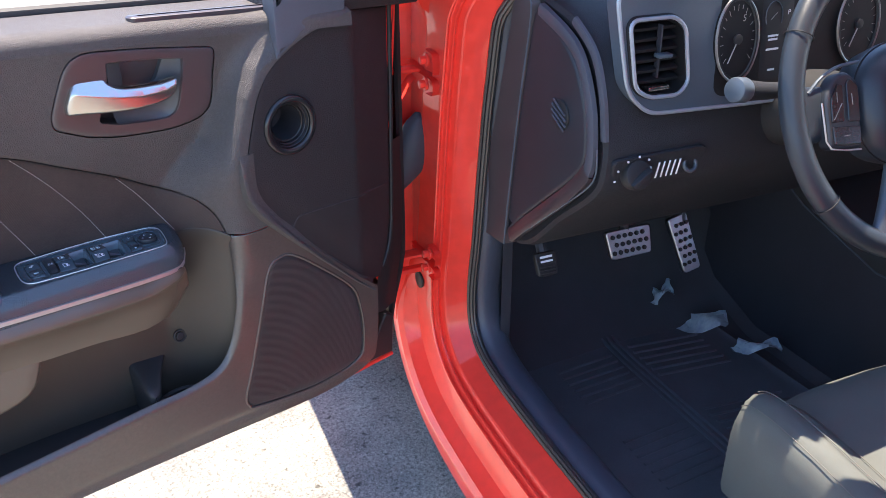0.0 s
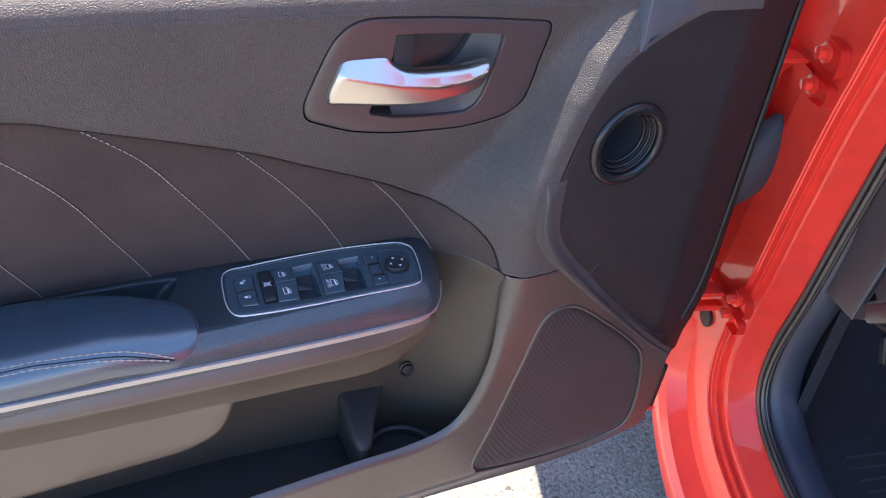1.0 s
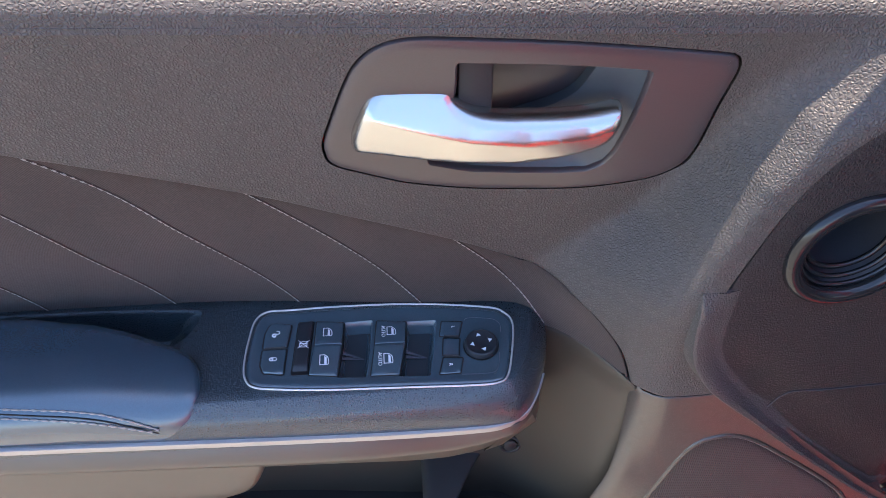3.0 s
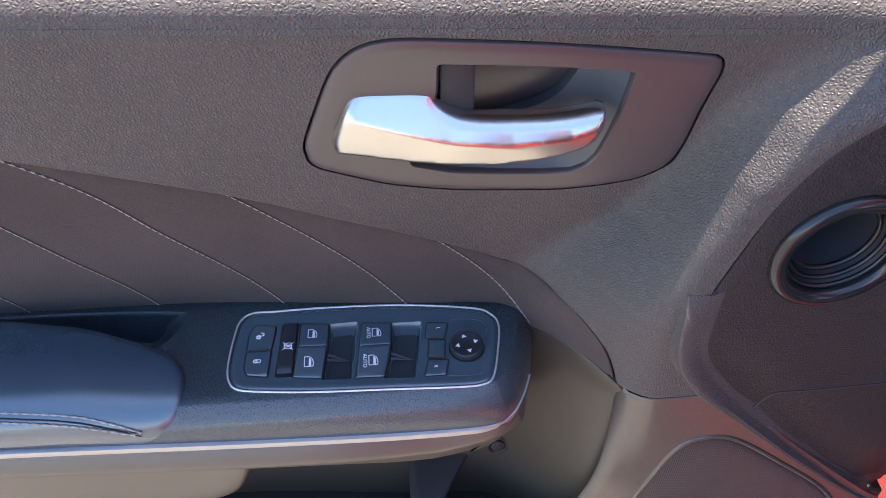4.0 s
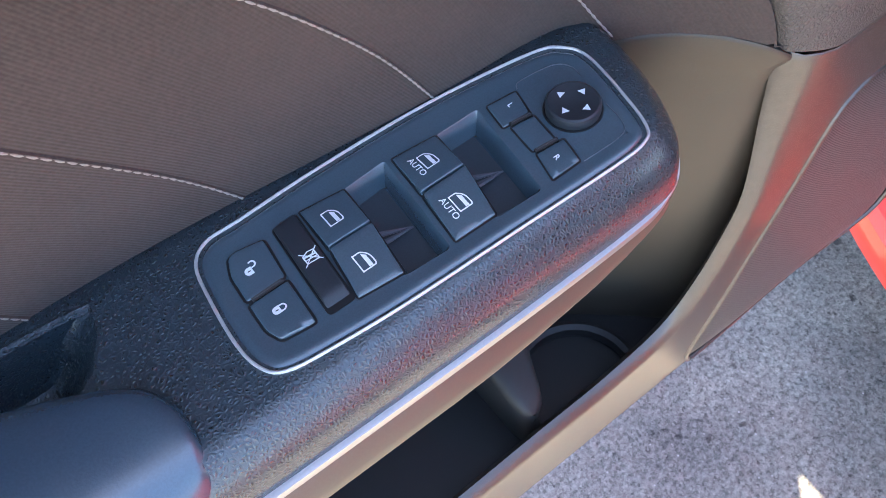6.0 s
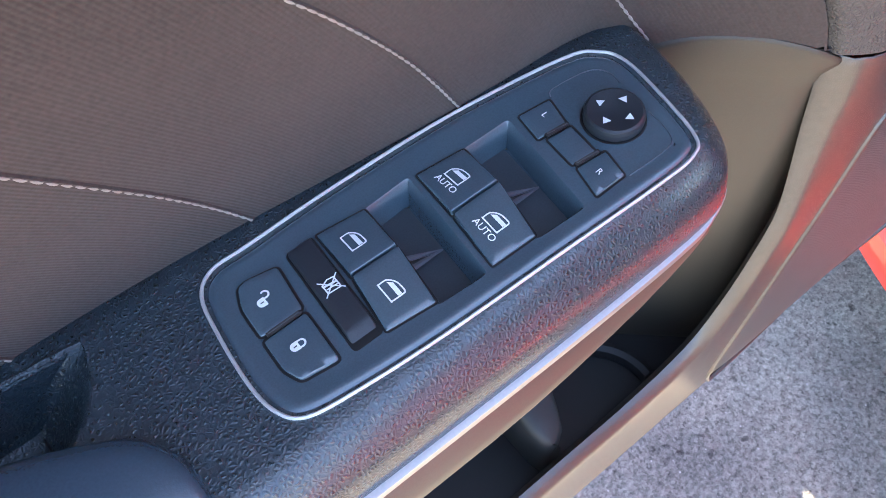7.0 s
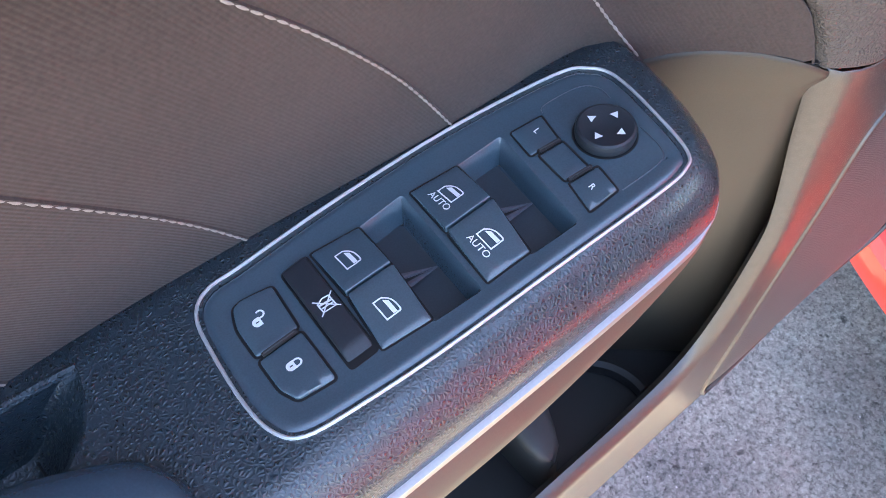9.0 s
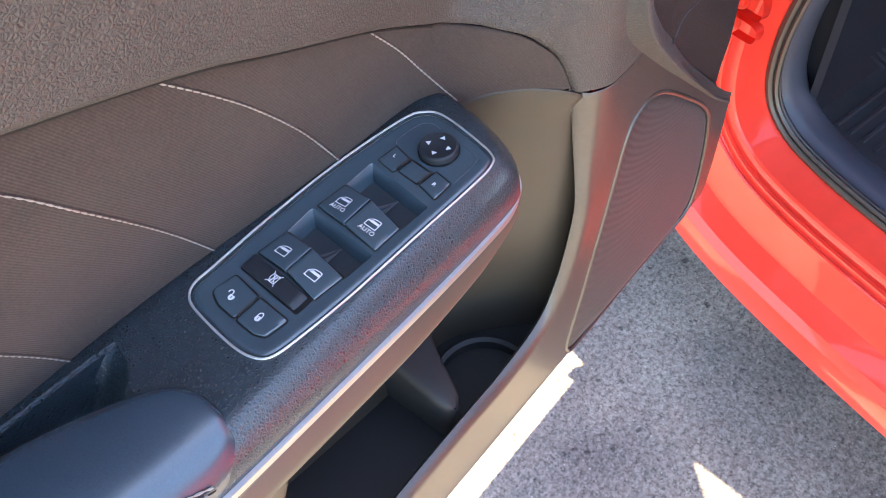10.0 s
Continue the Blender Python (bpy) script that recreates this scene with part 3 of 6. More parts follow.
    # front panel with the round vent
    loop = spline(GROOVE, 5) + [Vector(v) for v in ((0.752, 0.655), (0.776, 0.70), (0.787, 0.75), (0.790, 0.85), (0.794, 0.95), (0.796, 1.05), (0.797, 1.085))]
    loop = offset(ccw(loop), 0.0012)
    c = Vector((0.594, 0.960))
    hole = [c + Vector((0.040 * math.cos(a), 0.042 * math.sin(a))) for a in np.linspace(0, 2 * math.pi, 48, endpoint=False)]
    fp = part("front_panel", slab(loop, [(0, -0.02), (0, -0.003), (0.0008, -0.0008), (0.0025, 0)], neg(front_y), door_place, 0.007, holes=[(hole, [(0, -0.01)], False)]), TRIM_SHADED, door, "charcoal front panel with a round vent")
    vent = part("round_vent", ring((c.x, 1.0515, c.y), (0.06, -1, 0), 0.0365, 0.0055, squash=0.9), GLOSS, door, "black round door vent")
    for r, dy, w in ((0.0315, 0.004, 0.0016), (0.0285, 0.008, 0.0016), (0.0255, 0.013, 0.0018)):
        part("vent_ring", ring((c.x + 0.001, 1.0515 + dy, c.y), (0.06, -1, 0), r, w), GLOSS, vent, "glossy black inner ring")
    rows = []
    for y, r in ((1.050, 0.034), (1.058, 0.031), (1.07, 0.0265), (1.09, 0.024), (1.115, 0.022)):
        rows.append([(c.x + r * math.cos(a), y, c.y + r * math.sin(a)) for a in np.linspace(0, 2 * math.pi, 40, endpoint=False)])
    bm = loft(rows, closed_rows=True)
    bm.faces.new([v for v in list(bm.verts)[-40:]])
    part("vent_duct", bm, DARK, vent)
    # seam across the front panel
    s = spline([(0.585, 0.806), (0.592, 0.818), (0.603, 0.8235), (0.65, 0.823), (0.70, 0.8205), (0.787, 0.812)], 8)
    part("panel_joint", tube([(q.x, front_y(q.x, q.y) - 0.0002, q.y) for q in s], 0.0008, seg=6), DARK, fp)

    # raised lip between the upper panel's ridge and the front panel
    out = spline([(0.5115, 0.936), (0.5110, 0.912), (0.5130, 0.890), (0.5185, 0.871), (0.532, 0.8475), (0.5496, 0.8266), (0.5703, 0.8040), (0.598, 0.774), (0.627, 0.7435), (0.658, 0.7120), (0.690, 0.680), (0.722, 0.652)], 5)
    inn = spline([(0.5290, 0.936), (0.5285, 0.912), (0.5290, 0.893), (0.5330, 0.8765), (0.543, 0.8560), (0.5580, 0.8340), (0.5765, 0.8095), (0.6025, 0.7780), (0.6305, 0.7468), (0.6615, 0.7152), (0.6935, 0.6832), (0.7265, 0.6560)], 5)
    rows = []
    for k, (a, b) in enumerate(zip(out, inn)):
        lift = (0.0062 - 0.0026 * smooth01((k - 20) / 14)) * smooth01((k + 0.6) / 5)
        y0 = min(1.0470, lower_y(a.x, a.y)) + 0.05 * max(0.0, a.x - 0.53)
        y1 = front_y(b.x, b.y)
        o = (a - b).normalized()
        p = lambda q, y: (q.x, y, q.y)
        rows.append([p(a + o * 0.006, y0 + 0.012), p(a + o * 0.0012, y0 + 0.002), p(a + o * 0.0004, y0 - lift * 0.7), p(a + o * 0.0, y0 - lift * 0.9), p(a.lerp(b, 0.07), y0 - lift), p(a.lerp(b, 0.16), y0 - lift * 0.97), p(a.lerp(b, 0.45), y0 - lift * 0.75), p(a.lerp(b, 0.8), y1 - 0.0022), p(b, y1 - 0.0006), p(b - o * 0.005, y1 + 0.0004), p(b - o * 0.011, y1 + 0.005)])
    part("ridge_lip", loft(rows, caps=True), TRIM, door, "charcoal raised lip round the front panel")

    # pocket behind the lower panel
    arc = spline([(0.515, 0.806), (0.503, 0.8135), (0.4925, 0.8215), (0.482, 0.8275), (0.469, 0.8310), (0.455, 0.8302), (0.443, 0.8245), (0.430, 0.815)], 6)
    loop = [(-0.2, 0.55), (0.515, 0.55)] + arc + [(-0.2, 0.815)]
    pocket = part("map_pocket", slab([Vector(q) for q in loop], [(0, -0.006), (0, -0.0030), (0.0005, -0.0012), (0.0016, -0.0003), (0.003, 0)], neg(liner_y), door_place, 0.010), POCKET, door, "open map pocket with a bottle holder")
    part("pocket_floor", block((-0.2, 1.062, 0.548), (0.512, 1.164, 0.562), 0.004), LINER, pocket)
    # upright fin that widens into the back wall
    rows = []
    for y, k, right in ((1.0700, 0.012, 0.363), (1.0715, 0.006, 0.365), (1.075, 0.002, 0.367), (1.084, 0.0, 0.370), (1.100, 0.0, 0.377), (1.118, 0.0, 0.387), (1.134, 0.0, 0.398), (1.150, 0.0, 0.410), (1.164, 0.0, 0.424)):
        top = 0.6385 - 0.22 * (1.164 - y) - k
        foot = right - 0.35 * (right - 0.350)
        rows.append([(q.x, y, q.y) for q in rounded([(0.348 + k, 0.555), (0.346 + k, top), (right - k, top - 0.004), (foot - k * 0.5, 0.59), (foot - 0.004 - k * 0.3, 0.555)], [0.001, 0.011, 0.006, 0.02, 0.001])])
    bm = loft(rows)
    bm.faces.new(list(bm.verts)[:len(rows[0])])
    part("pocket_divider", bm, LINER, pocket, "black bottle holder divider")
    part("cup_recess", tube([(0.402 + 0.042 * math.cos(a), 1.082 + 0.042 * math.sin(a), 0.566) for a in np.linspace(-0.15, math.pi + 0.15, 24)], 0.005, seg=8, squash=1.4), LINER, pocket)
    part("screw_cover", ring((0.424, 1.1295, 0.655), (0, -1, 0.2), 0.0085, 0.0018, disc((0.424, 1.129, 0.655), (0, -1, 0.2), 0.006, 0.004)), LINER, pocket, "round black screw cover")


def build_handle():
    rec = rounded([(0.3715, 1.0808), (0.3918, 1.0792), (0.4182, 1.0769), (0.4453, 1.0734), (0.4668, 1.0700), (0.4664, 1.058), (0.465, 1.0418), (0.4625, 1.0245), (0.4594, 1.0084), (0.4548, 0.999), (0.4463, 0.9936), (0.4306, 0.9934), (0.4055, 0.9954), (0.3806, 0.9984), (0.3593, 1.0056), (0.3575, 1.0092), (0.3700, 1.0462), (0.3715, 1.0658)], 0.003, 3)
    bez = part("handle_bezel", slab(spline(HANDLE_BEZEL, 5, True), [(0, -0.012), (0, -0.0004), (0.0008, 0.0008), (0.003, 0.0016), (0.006, 0.0019)], neg(flat_y), door_place, 0.008,
                                    holes=[(rec, [(0.0005, -0.0006), (0.0012, -0.002), (0.002, -0.026)], True)]), BEZEL, door, "dark grey satin handle surround with a recess")
    # scooped flange at the open end of the recess
    outer = spline([(0.4672, 1.0706), (0.4668, 1.058), (0.4653, 1.0418), (0.4628, 1.0245), (0.4597, 1.0084), (0.4548, 0.9985), (0.4463, 0.9932), (0.4306, 0.9930), (0.4055, 0.9950), (0.3806, 0.9980)], 4)
    inner = spline([(0.4490, 1.0736), (0.4445, 1.0633), (0.4386, 1.0480), (0.4338, 1.0410), (0.4258, 1.0352), (0.418, 1.0315), (0.409, 1.028), (0.400, 1.0255), (0.389, 1.0235), (0.378, 1.022)], 4)
    rows = []
    for a, b in zip(outer, inner):
        rows.append([(q.x, flat_y(q.x, q.y) + w, q.y) for q, w in ((a, 0.0), (a.lerp(b, 0.10), 0.0035), (a.lerp(b, 0.30), 0.0085), (a.lerp(b, 0.60), 0.0125), (a.lerp(b, 0.95), 0.0145), (b, 0.0155), (b, 0.0235))])
    part("recess_scoop", loft(rows), BEZEL_LIT, bez, "smooth scooped flange of the recess")
    # the pull: thick at its pivot, thin at its tip
    top = [(0.3194, 1.0310), (0.3214, 1.0410), (0.3283, 1.0575), (0.3326, 1.0632), (0.3406, 1.0655), (0.3660, 1.0638), (0.3725, 1.0560), (0.3835, 1.0500), (0.4065, 1.0470), (0.4360, 1.0462), (0.4525, 1.0485), (0.4550, 1.0440), (0.4521, 1.0310), (0.4410, 1.0230), (0.4110, 1.0188), (0.3795, 1.0196), (0.3345, 1.0240), (0.3218, 1.0250)]
    loop = spline(top, 4, True)

    def pull(u, v):
        # stands off the surround and bows along its length
        return -(flat_y(u, v) - 0.006 - 0.010 * math.sin(math.pi * min(1, max(0, (u - 0.318) / 0.16))) - 0.0035 * math.cos((v - 1.036) / 0.026 * 1.2)) - 0.75 * max(0.0, v - interp(u, [(0.3271, 1.0524), (0.3497, 1.0464), (0.3786, 1.0393), (0.4081, 1.0355), (0.4374, 1.0368), (0.4540, 1.0420)]))
    part("door_handle", slab(loop, [(0.003, -0.016), (0.0, -0.010), (0.0, -0.005), (0.0008, -0.0026), (0.0022, -0.0009), (0.004, 0.0)], pull, door_place, 0.0016, step=0.003), CHROME, bez, "satin chrome door pull")
    part("recess_post", block((0.3735, 1.079, 1.030), (0.3905, 1.106, 1.0785), 0.0015), LINER, bez)


def build_armrest():
    plan = [Vector((-0.2, 1.168))] + [Vector(q) for q in spline(POD_PLAN, 5)] + [Vector((-0.2, 1.049))]
    flat = lambda u, v: POD_Z
    sw = offset(ccw(spline(RING_PLAN, 4, True)), 0.002)
    back = lambda x: interp(x, [(-0.19, 1.1475), (0.12, 1.1465), (0.165, 1.1448), (0.185, 1.1432), (0.196, 1.1415)])
    front = lambda x: interp(x, [(-0.19, 1.107), (0.160, 1.107), (0.176, 1.110), (0.187, 1.117), (0.1935, 1.128), (0.196, 1.1405)])
    gx = list(np.linspace(-0.19, 0.15, 24)) + list(np.linspace(0.155, 0.196, 16))
    grip = [Vector((x, back(x))) for x in gx] + [Vector((x, front(x))) for x in gx[::-1]]
    prof = [(0.004, -0.0368), (0.0, -0.0345), (0.0, -0.0280), (0.0005, -0.0215), (0.0013, -0.0170), (0.0022, -0.0138), (0.0034, -0.0112), (0.0049, -0.0089), (0.0067, -0.0066), (0.0086, -0.0043), (0.0105, -0.0022), (0.0120, -0.0009), (0.0134, 0.0)]
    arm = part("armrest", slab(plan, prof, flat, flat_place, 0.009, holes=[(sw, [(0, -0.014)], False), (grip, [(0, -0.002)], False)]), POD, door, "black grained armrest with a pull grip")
    # pull grip: steep wall at the back, floor rising to the front
    rows = []
    for x in gx:
        b, f = back(x), front(x)
        w = b - f
        k = 0.002 + 0.032 * smooth01((0.1965 - x) / 0.034)
        H = POD_Z
        rows.append([(x, b + 0.0016, H - 0.0014), (x, b + 0.0004, H - 0.0022), (x, b, H - 0.22 * k), (x, b + 0.001, H - 0.75 * k), (x, b - 0.04 * w, H - 0.96 * k), (x, b - 0.16 * w, H - k), (x, b - 0.42 * w, H - 0.95 * k),
                     (x, b - 0.64 * w, H - 0.66 * k), (x, b - 0.82 * w, H - 0.28 * k), (x, f + 0.06 * w, H - 0.05 * k - 0.0004), (x, f - 0.001, H - 0.0008)])
    part("cup_lip", tube([(x, back(x) + 0.0011, POD_Z - 0.0012) for x in gx], 0.0019, seg=8), POD, arm)
    cup = part("grip_cup", loft(rows), POD, arm, "grained finger scoop of the pull grip")
    w = back(0.168) - front(0.168)
    part("cup_joint", tube([(0.1665, back(0.168) - 0.14 * w, POD_Z - 0.0309), (0.1672, back(0.168) - 0.42 * w, POD_Z - 0.0290), (0.168, back(0.168) - 0.64 * w, POD_Z - 0.0196), (0.1690, front(0.168) + 0.1 * w, POD_Z - 0.0040)], 0.0005, seg=6), GAP, cup)
    base = [Vector((-0.2, 1.150))] + [Vector((q.x, min(q.y, 1.145))) for q in spline(POD_PLAN, 4)] + [Vector((-0.2, 1.056))]
    base = [a.lerp(b, 1 - smooth01((a.x - 0.29) / 0.11)) for a, b in zip(ccw(base), offset(ccw(base), -0.0055))]
    rise = [(-0.2, 0.0285), (0.0, 0.0245), (0.1, 0.0205), (0.24, 0.0140), (0.33, 0.0110)]
    part("armrest_base", slab(base, [(0.036, -0.097), (0.022, -0.089), (0.010, -0.076), (0.0035, -0.0690), (0.0012, -0.0662), (0.0008, -0.0640), (0.0018, -0.0605), (0.0078, -0.0450), (0.0100, -0.0437)], lambda u, v: POD_Z - 0.035 * smooth01((v - 1.066) / 0.020) + interp(u, rise) - 0.004 * smooth01((u - 0.3) / 0.1) + 0.016 * smooth01((u - 0.36) / 0.08), flat_place, 0.012), TAN, door, "grey-brown lower half of the armrest")
    # bright strip along its edge
    edge = [(-0.2, 1.0468), (0.0, 1.0487), (0.10, 1.0495), (0.24, 1.0500), (0.33, 1.0505), (0.387, 1.0520), (0.405, 1.0545), (0.4185, 1.0605), (0.4280, 1.0735), (0.4340, 1.088)]
    zs = [0.8215, 0.8175, 0.8135, 0.8070, 0.8040, 0.8030, 0.8032, 0.8050, 0.8090, 0.8130]
    p3 = spline([(x, y, z) for (x, y), z in zip(edge, zs)], 6)
    h = lambda i: 0.0034 * (1 - 0.75 * max(0.0, (i / (len(p3) - 1) - 0.8) / 0.2))
    rows = []
    for i, q in enumerate(p3):
        t = (p3[min(i + 1, len(p3) - 1)] - p3[max(i - 1, 0)]).normalized()
        o = Vector((t.y, -t.x, 0)).normalized()
        k = h(i)
        rows.append([q + Vector((0, 0, k)), q + o * 0.0018 + Vector((0, 0, k * 0.88)), q + o * 0.0020 + Vector((0, 0, k * 0.5)), q + o * 0.0013 - Vector((0, 0, k * 0.8)), q - Vector((0, 0, k)), q - o * 0.004 - Vector((0, 0, k)), q - o * 0.004 + Vector((0, 0, k))])
    part("trim_strip", loft(rows, closed_rows=True, caps=True), SILVER, arm, "thin silver trim strip")
    # cushioned pad
    pad = [(-0.2, 1.0495), (0.05, 1.0500), (0.155, 1.0505), (0.182, 1.0512), (0.1950, 1.0540), (0.2025, 1.060), (0.2045, 1.075), (0.202, 1.090), (0.190, 1.104), (0.155, 1.118), (0.107, 1.129), (0.045, 1.136), (-0.2, 1.138)]
    pz = lambda u, v: 0.8540 - 0.010 * smooth01((u - 0.12) / 0.08) - 1.2 * max(0.0, v - 1.088) ** 2 - 4.5 * max(0.0, 1.100 - v) ** 2 - 0.010 * max(0.0, (1.070 - v) / 0.022) ** 2
    loop = spline(pad, 5)
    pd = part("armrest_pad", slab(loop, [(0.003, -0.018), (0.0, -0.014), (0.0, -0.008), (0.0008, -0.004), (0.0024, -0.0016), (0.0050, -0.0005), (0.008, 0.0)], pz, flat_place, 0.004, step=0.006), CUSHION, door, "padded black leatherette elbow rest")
    def on_pad(table, lift):
        xs = np.linspace(-0.2, table[-1][0], 120)
        ys = [interp(x, table) for x in xs]
        return [(x, y, pz(x, y) - 0.004 * max(0.0, (1.056 - y) / 0.008) ** 1.5 + lift) for x, y in zip(xs, ys)]

    for table in ([(-0.2, 1.0620), (0.074, 1.0612), (0.109, 1.0588), (0.144, 1.0562), (0.164, 1.0535), (0.178, 1.0510)], [(-0.2, 1.0575), (0.073, 1.0568), (0.126, 1.0532), (0.150, 1.0518), (0.174, 1.0502)]):
        part("stitching", thread(on_pad(table, 0.0006), 0.0060, 0.0008), STITCH, pd, "pale grey double stitching")
    part("pad_seam", tube(on_pad([(-0.2, 1.0597), (0.074, 1.0590), (0.109, 1.0562), (0.144, 1.0538), (0.164, 1.0516), (0.178, 1.0500)], 0.0002), 0.0005, seg=6), GAP, pd)
    # panel below the elbow rest
    blk = rounded([(-0.2, 0.765), (0.226, 0.752), (0.230, 0.725), (0.214, 0.682), (0.180, 0.667), (-0.2, 0.655)], [0.002, 0.01, 0.02, 0.02, 0.02, 0.002])
    part("lower_pad", slab(blk, [(0.0, -0.055), (0.0, -0.006), (0.002, -0.002), (0.006, 0.0)], lambda u, v: -(1.078 + 0.06 * (0.765 - v)), door_place, 0.012), TAN, door, "grey-brown moulded pad under the armrest")


def stroke(pts, width, height, bm, to):
    """A flat printed line."""
    p = [Vector(q) for q in pts]
    for a, b in zip(p, p[1:]):
        t = (b - a).normalized() * 1.0
        n = Vector((-t.y, t.x)) * width / 2
        e = t * width * 0.35
        vs = [bm.verts.new(to(q.x, q.y, height)) for q in (a - n - e, b - n + e, b + n + e, a + n - e)]
        bm.faces.new(vs)


def letters(text, size, m, mat, parent, name="lettering"):
    cu = bpy.data.curves.new(name, 'FONT')
    cu.body, cu.size, cu.align_x, cu.align_y, cu.resolution_u = text, size, 'CENTER', 'CENTER', 4
    cu.extrude = 0.00008
    tmp = new("tmp_text", cu)
    bpy.context.view_layer.update()
    me = bpy.data.meshes.new_from_object(tmp.evaluated_get(bpy.context.evaluated_depsgraph_get()))
    bpy.data.objects.remove(tmp)
    bm = bmesh.new()
    bm.from_mesh(me)
    bpy.data.meshes.remove(me)
    bmesh.ops.transform(bm, matrix=m, verts=bm.verts)
    return part(name, bm, mat, parent, smooth=False)


def build_switches():
    loop = spline(RING_PLAN, 5, True)
    flat = lambda u, v: POD_Z - 0.0006
    well = lambda q: rounded(q, 0.0022, 4)
    W1 = well([(0.2962, 1.1245), (0.3178, 1.1258), (0.3132, 1.0762), (0.2925, 1.0775)])
    W2 = well([(0.3400, 1.1225), (0.3625, 1.1225), (0.3560, 1.0745), (0.3340, 1.0755)])
    deep = [(0.0006, -0.0006), (0.0022, -0.006), (0.0035, -0.0105)]
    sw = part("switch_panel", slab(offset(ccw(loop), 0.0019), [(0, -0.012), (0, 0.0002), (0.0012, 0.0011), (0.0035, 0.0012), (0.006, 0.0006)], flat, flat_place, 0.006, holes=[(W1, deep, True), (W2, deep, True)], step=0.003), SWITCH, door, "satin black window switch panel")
    part("chrome_ring", tube([(q.x, q.y, POD_Z + 0.0006) for q in resample(ccw(loop), 0.003)], 0.00070, seg=8, closed=True), RINGMETAL, sw, "thin bright ring")
    H = POD_Z

    def key(name, quad, tilt=(0, 0), rise=0.0012, rad=0.0016, mat=SWITCH, label="", dome=0.0004, ledge=0.0, gap=0.0006):
        q = [Vector(p) for p in quad]
        c = sum(q, Vector((0, 0))) / len(q)
        low = min(p.y for p in q)
        f = lambda u, v: H + rise + tilt[0] * (u - c.x) + tilt[1] * (v - c.y) - dome * (((u - c.x) / 0.01) ** 2 + ((v - c.y) / 0.012) ** 2) * 0.5 - 0.55 * max(0.0, low + ledge - v)
        base = ccw(rounded(q, rad, 4))
        ob = part(name, slab(offset(base, 0.0003), [(0, -0.006), (0, -0.0006), (0.0002, -0.0002), (0.0006, 0.0)], f, flat_place, 0.0022, step=0.0012), mat, sw, label)
        # dark gap round the key
        part("key_gap", slab(offset(base, -gap), [(0, -0.003), (0, 0.0)], lambda u, v: H + 0.00018, flat_place, 0.006, step=0.0025), GAP, ob)
        return ob, f

    k1, f1 = key("unlock_button", [(0.2424, 1.1180), (0.2455, 1.1258), (0.2492, 1.1268), (0.2610, 1.1246), (0.2588, 1.1051), (0.2418, 1.1049)], (0, 0.04), 0.0014, 0.0018)
    k2, f2 = key("lock_button", [(0.2416, 1.1037), (0.2588, 1.1039), (0.2576, 1.0820), (0.2438, 1.0838), (0.2412, 1.0905)], (0, -0.02), 0.0014, 0.0018, ledge=0.0022)
    k3, f3 = key("window_lock_button", [(0.2656, 1.1262), (0.2762, 1.1268), (0.2735, 1.0818), (0.2628, 1.0818)], (0, 0.0), 0.0026, 0.0014, ledge=0.0058, mat=KEYDARK)
    keys = {}
    for nm, quad in (("rear_window_switch", [(0.2777, 1.1268), (0.2975, 1.1245), (0.2966, 1.1037), (0.2772, 1.1041)]), ("rear_window_switch", [(0.2772, 1.1036), (0.2966, 1.1032), (0.2936, 1.0784), (0.2740, 1.0804)]),
                     ("front_window_switch", [(0.3200, 1.1245), (0.3410, 1.1225), (0.3400, 1.1018), (0.3184, 1.1018)]), ("front_window_switch", [(0.3184, 1.1012), (0.3400, 1.1013), (0.3352, 1.0766), (0.3156, 1.0769)])):
        keys.setdefault(nm, []).append(key(nm, quad, (0.0, -0.09 if not keys.get(nm) else 0.12), 0.0021 if not keys.get(nm) else 0.0022, 0.0011, label="black window switch with white print", dome=0.0003, gap=0.0004))
    k4, f4 = key("mirror_button", [(0.3657, 1.1210), (0.3806, 1.1195), (0.3772, 1.1060), (0.3634, 1.1072)], (0, 0.03), 0.0008, 0.0012, gap=0.0004)
    key("mirror_button", [(0.3660, 1.1060), (0.3778, 1.1050), (0.3760, 1.0896), (0.3645, 1.0904)], (0, 0), 0.0005, 0.0012, gap=0.0004)
    k6, f6 = key("mirror_button", [(0.3650, 1.0892), (0.3788, 1.0880), (0.3760, 1.0750), (0.3614, 1.0748)], (0, -0.03), 0.0008, 0.0012, gap=0.0004, ledge=0.0015)
    def floor_of(W):
        c = sum(W, Vector((0, 0))) / len(W)
        return [Vector((c.x + (q.x - c.x) * 0.64, c.y + (q.y - c.y) * 0.85)) for q in W]

    for W in (W1, W2):
        part("well_floor", slab(floor_of(W), [(0, -0.0004), (0, 0.0)], lambda u, v: POD_Z - 0.0102, flat_place, 0.006), WELL, sw, "matt black floor of the recess")
    # the V-shaped finger ridges in the wells
    for (cx, cy) in ((0.3045, 1.0985), (0.3480, 1.0965)):
        bm = bmesh.new()
        tube([(cx - 0.0085, cy + 0.0022, H - 0.0035), (cx + 0.006, cy - 0.0005, H - 0.0085)], lambda t: 0.0013 * (1 - 0.7 * t), bm, 6)
        tube([(cx - 0.0085, cy - 0.0024, H - 0.0035), (cx + 0.006, cy - 0.0005, H - 0.0085)], lambda t: 0.0013 * (1 - 0.7 * t), bm, 6)
        part("finger_ridge", bm, EDGEGREY, sw)
